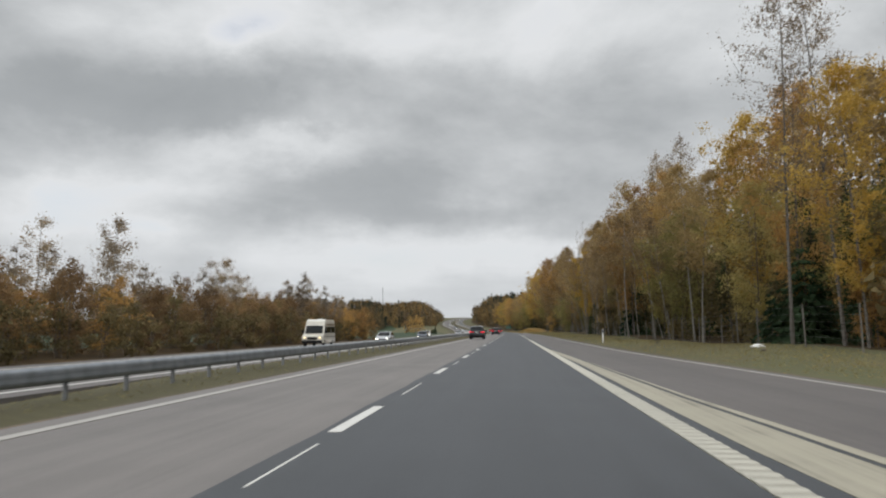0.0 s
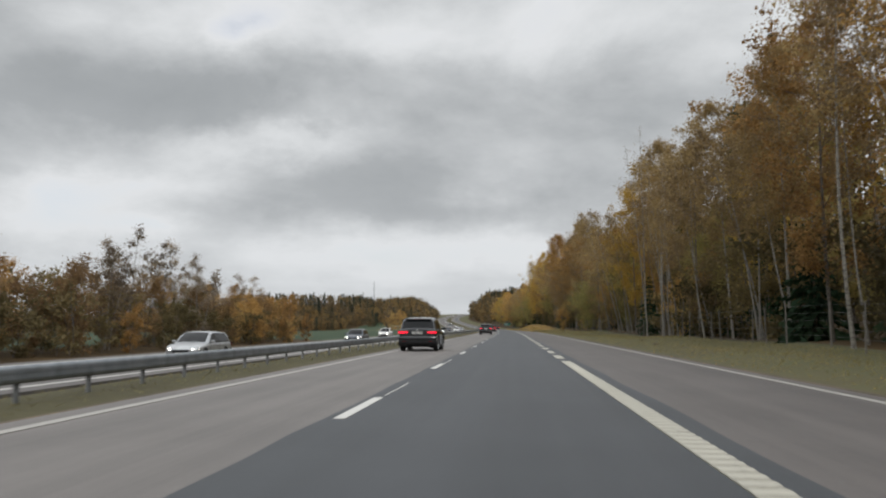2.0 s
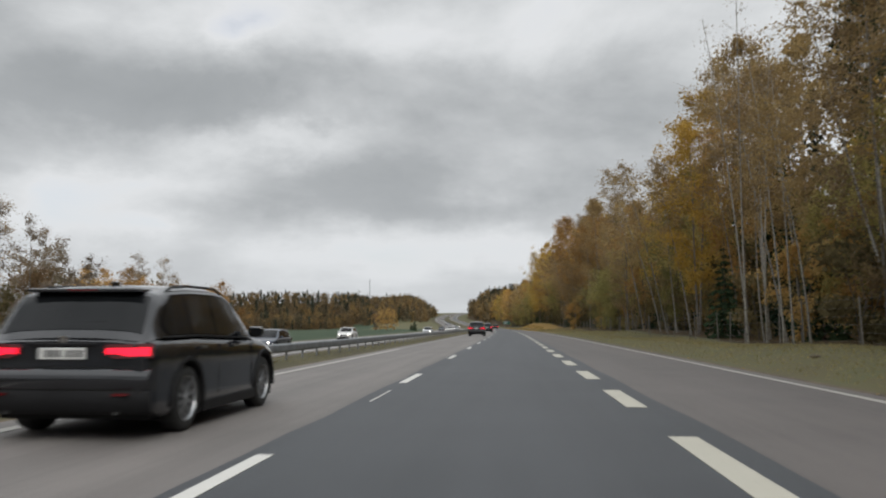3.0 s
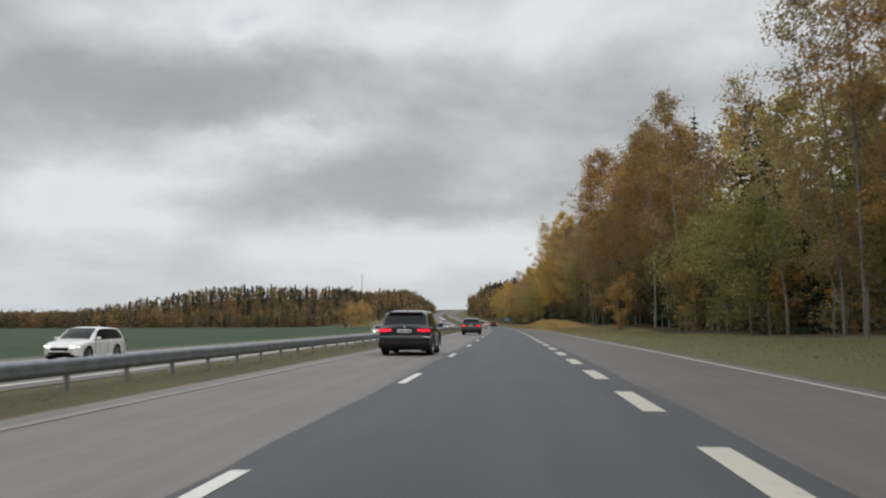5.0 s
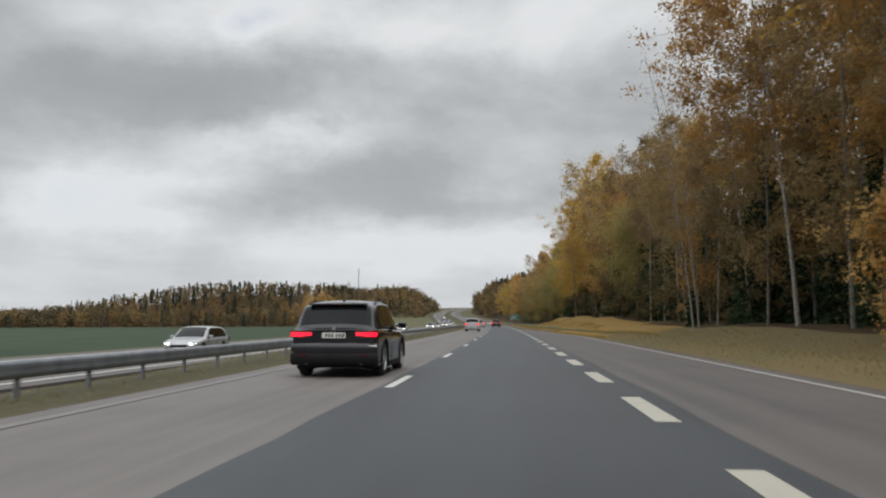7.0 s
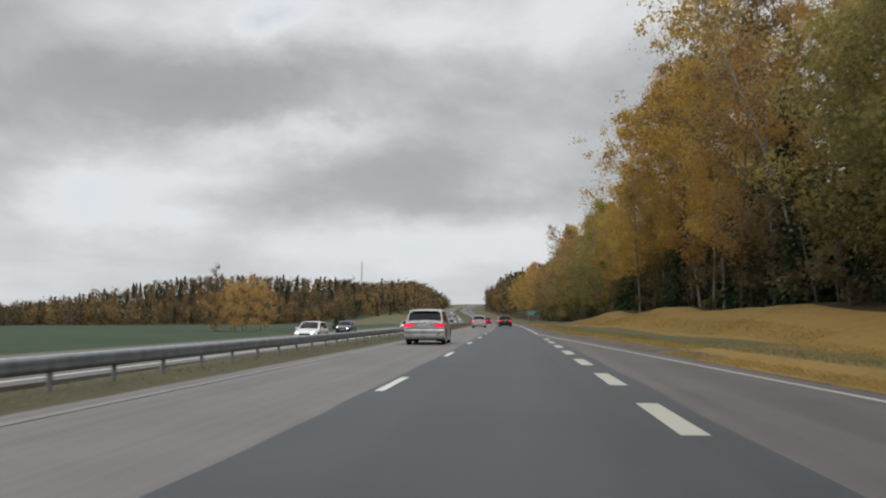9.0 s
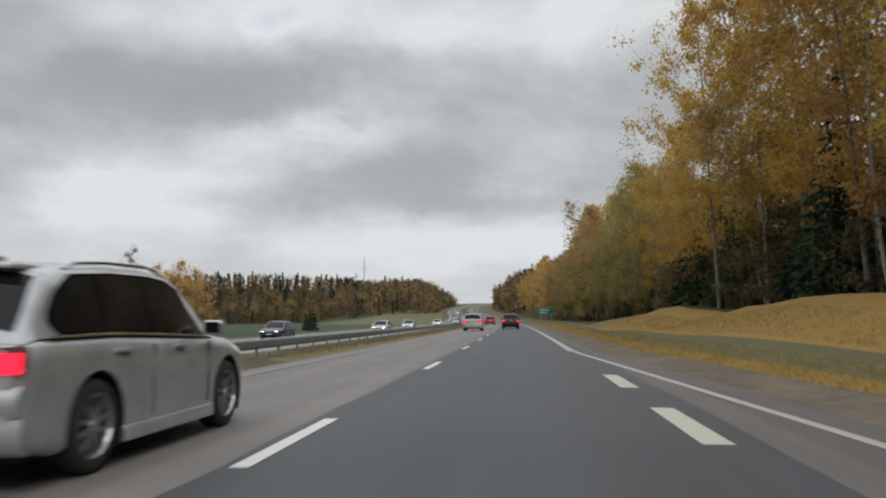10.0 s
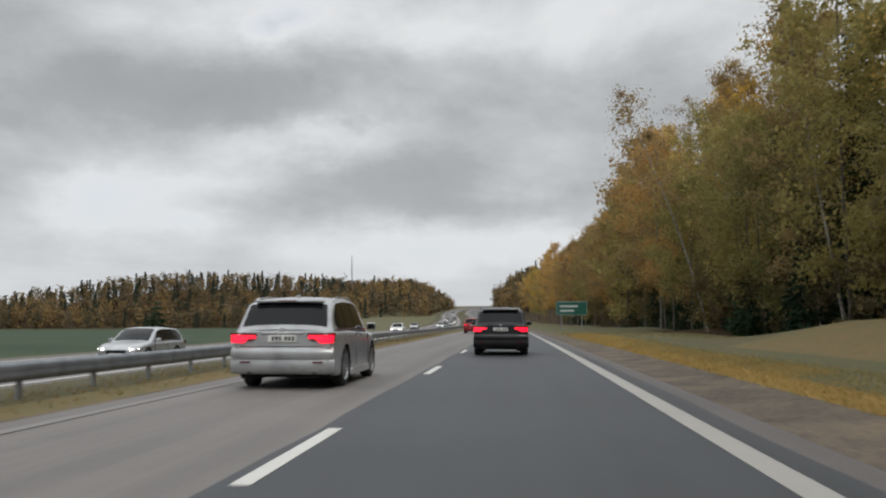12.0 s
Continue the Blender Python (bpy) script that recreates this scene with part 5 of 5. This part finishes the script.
P_BLACK = car_paint("black_car_paint", (0.012, 0.013, 0.016), 0.14, 0.0, 0.5, 0.5)
P_WHITE = car_paint("silver_white_car_paint", (0.36, 0.37, 0.38), 0.3, 0.3)
P_RED = car_paint("red_car_paint", (0.22, 0.010, 0.014), 0.35, 0.0, 0.3, 0.35)
P_SILVER = car_paint("silver_car_paint", (0.40, 0.41, 0.42), 0.3, 0.5)
P_NEAR_BLACK = car_paint("grey_car_paint", (0.016, 0.017, 0.019), 0.3, 0.0, 0.2, 0.3)
P_PLAIN_WHITE = car_paint("white_car_paint", (0.62, 0.62, 0.61), 0.35)
P_CREAM = car_paint("cream_van_paint", (0.56, 0.53, 0.46), 0.4)
P_STRIPE = car_paint("brown_stripe_paint", (0.16, 0.10, 0.055), 0.4)
P_BLUE = car_paint("dark_blue_car_paint", (0.03, 0.04, 0.06), 0.3, 0.3)


def drive(ob, s, X, z=0.003, back=False):
    ob.matrix_basis = stand(s, X, z, 180 if back else 0)
    return ob


drive(car("black_suv", "black compact SUV with lit tail lights in the overtaking lane", P_BLACK, 4.45, 1.82, 1.58, lit_head=False, radius=0.35), 98.8, -2.24, 0.0)
drive(car("silver_suv", "silver-white SUV with lit tail lights in the overtaking lane", P_WHITE, 4.40, 1.80, 1.57, radius=0.345, cladding=False, lit_head=False, lamp=0.11), 378.9, -1.97, 0.0)
# the black SUV repeated in the driving lane, placed to fit the camera's view
drive(car("dark_suv", "black SUV repeated ahead in the driving lane, tail lights lit", P_NEAR_BLACK, 4.5, 1.84, 1.62, lamp=0.11), 392.8, 1.45, 0.003)
# black and silver SUVs repeated, each spot fitted to one camera position
drive(car("black_suv", "black compact SUV repeated farther on in the overtaking lane, tail lights lit", P_BLACK, 4.45, 1.82, 1.58, lit_head=False, radius=0.35), 229.4, -1.45, 0.0)
drive(car("black_suv", "black compact SUV with lit tail lights in the overtaking lane", P_BLACK, 4.45, 1.82, 1.58, lit_head=False, radius=0.35), 179.8, -1.6, 0.0)
drive(car("silver_suv", "silver-white SUV with lit tail lights in the overtaking lane", P_WHITE, 4.40, 1.80, 1.57, radius=0.345, cladding=False, lit_head=False, lamp=0.11), 309.9, -1.85, 0.0)
drive(car("red_hatchback", "red hatchback with lit tail lights far ahead in the overtaking lane", P_RED, 4.2, 1.80, 1.50, rails=False, cladding=False), 446.0, -1.8, 0.0)
drive(car("white_car", "white car far ahead in the driving lane", P_PLAIN_WHITE, 4.4, 1.82, 1.56, rails=False, cladding=False), 505, 1.7, 0.003)

ONCOMING_GROUP = "oncoming cars"
saloon = drive(car("oncoming_car", "silver estate car with lit headlights on the oncoming road", P_SILVER, 4.6, 1.82, 1.46, False, True, 0.325, False, False, ONCOMING_GROUP), 99, -13.6, ONCOMING, True)
dark = drive(car("oncoming_car", "dark car with lit headlights on the oncoming road", P_BLUE, 4.4, 1.80, 1.47, False, True, 0.325, False, False, ONCOMING_GROUP), 141, -13.6, ONCOMING, True)
pale = drive(car("oncoming_car", "white car with lit headlights on the oncoming road", P_PLAIN_WHITE, 4.4, 1.80, 1.50, False, True, 0.325, False, False, ONCOMING_GROUP), 186, -17.5, ONCOMING, True)
for src, s, X in ((saloon, 251, -13.6), (pale, 334, -13.4), (saloon, 396, -13.4), (dark, 368, -17.5), (saloon, 424, -13.6), (pale, 478, -13.6), (saloon, 542, -17.5), (dark, 600, -13.6), (pale, 668, -13.6), (saloon, 735, -17.5), (dark, 800, -13.6), (pale, 880, -13.6), (pale, 572, -13.6), (saloon, 640, -13.6), (pale, 703, -13.6), (dark, 768, -17.5), (saloon, 838, -13.6), (pale, 925, -13.6), (saloon, 965, -13.6)):
    copy_thing(src, stand(s, X, ONCOMING, 180))


def camper():
    """A white high-roofed camper van."""
    ob = thing("camper_van", "cream camper van with brown stripes on the oncoming road", "van")
    L, W, H = 5.9, 2.08, 2.72
    prof = [(-2.95, 0.45), (-2.95, 2.35), (-2.80, 2.62), (-2.2, 2.72), (1.0, 2.72), (1.55, 2.52), (1.75, 2.12), (2.25, 1.30), (2.85, 1.08), (2.95, 0.85), (2.95, 0.40)]
    bm = bmesh.new()
    rows = []
    for u, k in ((-1.0, 0.955), (-0.97, 1.0), (-0.5, 1.012), (0.5, 1.012), (0.97, 1.0), (1.0, 0.955)):
        row = []
        for y, z in prof:
            inset = 0.10 * max(0.0, (z - 1.1) / 1.6)
            row.append(Vector((u * (W / 2 - inset), y * (k if abs(u) > 0.6 else 1.0), z * (k if z > 1 and abs(u) > 0.99 else 1.0))))
        rows.append(row)
    vs = grid_mesh(bm, rows)
    bm.faces.new(vs[0])
    bm.faces.new(vs[-1][::-1])
    bmesh.ops.recalc_face_normals(bm, faces=bm.faces[:])
    part("body", bm, P_CREAM, ob)
    bm = bmesh.new()
    grid_mesh(bm, [[Vector((u * (0.86 - 0.03 * v), 2.275 - 0.46 * v, 1.34 + 0.76 * v)) for u in np.linspace(-1, 1, 5)] for v in np.linspace(0, 1, 4)])
    part("windscreen", bm, M_GLASS, ob)
    for sgn in (1, -1):
        for y0, y1 in ((1.05, 1.95), (-0.75, 0.9), (-2.6, -0.9)):
            x = sgn * (W / 2 - 0.02)
            bm = bmesh.new()
            rows = [[Vector((sgn * (W / 2 * 1.012 + 0.006 - 0.10 * (z - 1.1) / 1.6), y - (0.45 * (z - 1.35) if y1 > 1.5 and y > 1.5 else 0), z)) for y in np.linspace(y0, y1, 4)] for z in (1.40, 1.7, 2.0)]
            grid_mesh(bm, rows)
            part("side_window", bm, M_GLASS, ob)
        part("headlight", box(sgn * 0.76 - 0.12, sgn * 0.76 + 0.12, 2.88, 2.965, 0.84, 0.96, 0.03), M_HEAD_DIM, ob, "dim yellow headlight")
        part("mirror", box(sgn * 1.16 - 0.10, sgn * 1.16 + 0.10, 1.9, 2.05, 1.35, 1.70, 0.03), M_BLACK_PLASTIC, ob)
        part("side_stripe", box(sgn * 1.05 - 0.006, sgn * 1.05 + 0.006, -2.8, 2.2, 0.98, 1.06), P_NEAR_BLACK, ob)
        part("upper_stripe", box(sgn * 0.972 - 0.02, sgn * 0.972 + 0.02, -2.7, 1.2, 2.12, 2.26), P_STRIPE, ob, "brown stripe above the windows")
        for y in (-1.7, 1.95):
            wheel(ob, sgn * 0.94, y, 0.34, 6)
    part("front_bumper", box(-1.0, 1.0, 2.85, 3.03, 0.36, 0.66, 0.04), M_BLACK_PLASTIC, ob)
    part("grille", box(-0.5, 0.5, 2.92, 2.975, 0.72, 0.98, 0.02), M_BLACK_PLASTIC, ob)
    part("roof_vent", box(-0.25, 0.25, -0.6, -0.1, 2.70, 2.80, 0.03), M_WHITE_PLASTIC, ob)
    return ob


drive(camper(), 81.5, -17.6, ONCOMING, True)

# ---------------------------------------------------------------- roadside things
def delineator(s, X):
    """A white reflector post with a black band."""
    z = lie(s, X)
    ob = thing("delineator_post", "white plastic delineator post with a black band on the verge", "delineator post")
    bm = bmesh.new()
    bmesh.ops.create_cone(bm, cap_ends=True, segments=12, radius1=0.062, radius2=0.05, depth=1.25, matrix=Matrix.Translation((0, 0, 0.48)))
    part("post", bm, M_WHITE_PLASTIC, ob)
    part("band", cylinder(0.058, 0.057, 0.16, Matrix.Translation((0, 0, 0.93)), 12), M_BLACK_PLASTIC, ob)
    part("reflector", box(-0.025, 0.025, -0.066, -0.052, 0.88, 0.98), M_LENS, ob)
    ob.matrix_basis = stand(s, X, z)
    return ob


delineator(66.7, 9.25)

fence = thing("wildlife_fence", "wire wildlife fence on thin pale posts before the forest", "fence")
FENCE_X = 14.1
post_bm = bmesh.new()
bmesh.ops.create_cone(post_bm, cap_ends=True, segments=7, radius1=0.034, radius2=0.03, depth=2.0, matrix=Matrix.Translation((0, 0, 0.75)))
fence_mesh = bpy.data.meshes.new("post")
post_bm.to_mesh(fence_mesh)
post_bm.free()
fence_mesh.materials.append(M_WOOD)
fence_spots = []
s = 30.0
while s < 214:
    X = FENCE_X + 0.25 * math.sin(s * 0.7)
    p = new("post", fence_mesh)
    p.parent = fence
    p.matrix_world = stand(s, X, lie(s, X)) @ pose(0, 0, 0, PICK.uniform(-2.5, 2.5), PICK.uniform(-2.5, 2.5), 0)
    fence_spots.append((s, X))
    s += PICK.uniform(2.9, 4.6)
for h in (0.15, 0.45, 0.75, 1.05, 1.35, 1.65):
    vv, ff = [], []
    tube(vv, ff, [np.array(place(s, X, lie(s, X) + h)) for s, X in fence_spots], [0.0025] * len(fence_spots), 4)
    child(mesh_object("wire", vv, ff, [M_WIRE]), fence)

# green direction sign
sign = thing("road_sign", "green motorway sign board on two steel posts", "road sign")
part("board", box(-1.45, 1.45, -0.02, 0.02, 1.55, 2.85, 0.015), M_SIGN_GREEN, sign)
for x0, x1, z0, z1 in ((-1.40, 1.40, 2.78, 2.81), (-1.40, 1.40, 1.59, 1.62), (-1.40, -1.37, 1.62, 2.78), (1.37, 1.40, 1.62, 2.78)):
    part("border", box(x0, x1, -0.026, -0.018, z0, z1), M_SIGN_WHITE, sign)
for x0, x1, z in ((-1.1, 0.6, 2.40), (-1.1, 0.2, 1.98)):
    part("text_bar", box(x0, x1, -0.026, -0.018, z - 0.09, z + 0.09), M_SIGN_WHITE, sign)
for x in (-0.95, 0.95):
    part("post", cylinder(0.045, 0.045, 3.1, Matrix.Translation((x, 0.07, 1.25)), 12), M_POST, sign)
sign.matrix_basis = stand(440, 7.6, lie(440, 7.6), 2)

# lattice mast on the far hill
mast = thing("radio_mast", "slim grey lattice mast on the far wooded hill", "mast")
for a in (0, 120, 240):
    part("leg", cylinder(0.16, 0.10, 36, Matrix.Translation((0.6 * math.cos(radians(a)), 0.6 * math.sin(radians(a)), 18)), 6), M_POST, mast)
for k in range(11):
    part("brace", box(-0.6, 0.6, -0.05, 0.05, 2 + 3 * k, 2.25 + 3 * k), M_POST, mast)
mast.matrix_basis = Matrix.Translation(place(1010, -95, lie(1010, -95)))


# ---------------------------------------------------------------- grass and fallen leaves
def blades(name, label, count, s0, s1, across, height, mat, seed):
    """Grass as single bent blades over a strip of ground; across gives the offset for a random number and s."""
    r = np.random.default_rng(seed)
    ss = s0 + (s1 - s0) * r.uniform(0, 1, count)
    uu = r.uniform(0, 1, count)
    v = np.empty((count, 3, 3))
    for i in range(count):
        s = ss[i]
        X = across(uu[i], s)
        p = place(s, X, lie(s, X) - 0.01)
        a = r.uniform(0, 6.283)
        h = height * r.uniform(0.4, 1.3)
        w = 0.010 + 0.012 * r.random()
        lean = r.normal(size=2) * 0.9 * h
        d = np.array((math.cos(a), math.sin(a), 0)) * w
        base = np.array(p)
        v[i, 0] = base - d
        v[i, 1] = base + d
        v[i, 2] = base + (lean[0], lean[1], h)
    tri = np.arange(count * 3).reshape(-1, 3)
    me = bpy.data.meshes.new(name)
    me.vertices.add(count * 3)
    me.vertices.foreach_set("co", v.astype(np.float32).ravel())
    me.loops.add(len(tri) * 3)
    me.loops.foreach_set("vertex_index", tri.astype(np.int32).ravel())
    me.polygons.add(len(tri))
    me.polygons.foreach_set("loop_start", np.arange(0, len(tri) * 3, 3, dtype=np.int32))
    me.update(calc_edges=True)
    me.materials.append(mat)
    return tagged(new(name, me), label, "grass", kind="stuff")


G_GREEN = foliage("olive_grass_blades", [(0.17, 0.150, 0.075), (0.22, 0.20, 0.095), (0.28, 0.24, 0.115), (0.34, 0.27, 0.135)], 0.5)
G_DRY = foliage("dry_grass_blades", [(0.26, 0.19, 0.075), (0.38, 0.27, 0.10), (0.46, 0.335, 0.13), (0.50, 0.37, 0.16)], 0.5)
G_GOLD = foliage("dull_gold_grass", [(0.12, 0.088, 0.045), (0.20, 0.145, 0.065), (0.28, 0.20, 0.085)], 0.5)
G_MEDIAN = foliage("dull_median_grass", [(0.18, 0.158, 0.092), (0.23, 0.206, 0.112), (0.28, 0.236, 0.135)], 0.3)
blades("verge_grass", "olive autumn grass on the verge", 60000, 18, 440, lambda u, s: edge(s) + 0.6 + (17.6 + shift(s) - edge(s)) * u ** 0.85 if s < 276 or s > 402 else edge(s) + 1.9 + 1.6 * u, 0.11, G_GREEN, 21)
blades("dry_grass", "dry yellow grass along the asphalt edge and bank", 60000, 268, 425, lambda u, s: edge(s) + (0.4 if s < 300 else 1.25) + (0.8 * u * 2 if u < 0.4 or s > 378 else 3.4 + (13.0 + shift(s) - edge(s)) * (u - 0.4)), 0.10, G_DRY, 22)
blades("median_grass", "thin brown-green grass in the median", 24000, 8, 440, lambda u, s: -4.15 - 5.0 * u ** 1.1, 0.07, G_MEDIAN, 23)
blades("median_dry_grass", "dull gold grass beside the overtaking lane", 6000, 325, 440, lambda u, s: -4.2 - 1.1 * u, 0.07, G_GOLD, 24)

r_ = np.random.default_rng(31)
litter = []
for i in range(6000):
    s = r_.uniform(20, 440)
    X = edge(s) + (1.3 if s > 270 else 0.1) + abs(r_.normal()) * (0.9 if s > 270 else 2.6)
    if s < 262 and r_.random() < 0.8:
        continue
    if r_.random() < 0.35:
        X = r_.uniform(12, 19) + shift(s)
    p = place(s, X, lie(s, X) + 0.012)
    litter.append((p.x, p.y, p.z))
leaves_ob = new("fallen_leaves", leaf_mesh("fallen_leaves", np.array(litter), 0.026, L_GOLD))
tagged(leaves_ob, "yellow fallen leaves on the verge", "leaves", kind="stuff")
# pale stones and rubbish on the verge
for s, X, k in ((36.5, 12.6, 1.0), (33.0, 11.8, 0.5), (52, 11.0, 0.45), (58, 12.0, 0.6), (104, 9.9, 0.5), (112, 10.4, 0.4)):
    bm = bmesh.new()
    bmesh.ops.create_icosphere(bm, subdivisions=2, radius=0.22 * k)
    for v in bm.verts:
        v.co.x *= 1.6
        v.co.z *= 0.55
        v.co *= 1 + 0.25 * noise.noise(v.co * 9 + Vector((s, 0, 0)))
    ob = part("stone", bm, M_WHITE_PLASTIC if k == 1.0 else M_GRAVEL, None)
    tagged(ob, "pale stone lying in the verge grass", "stone", "stones in the verge")
    ob.matrix_basis = stand(s, X, lie(s, X) + 0.03, s * 40)
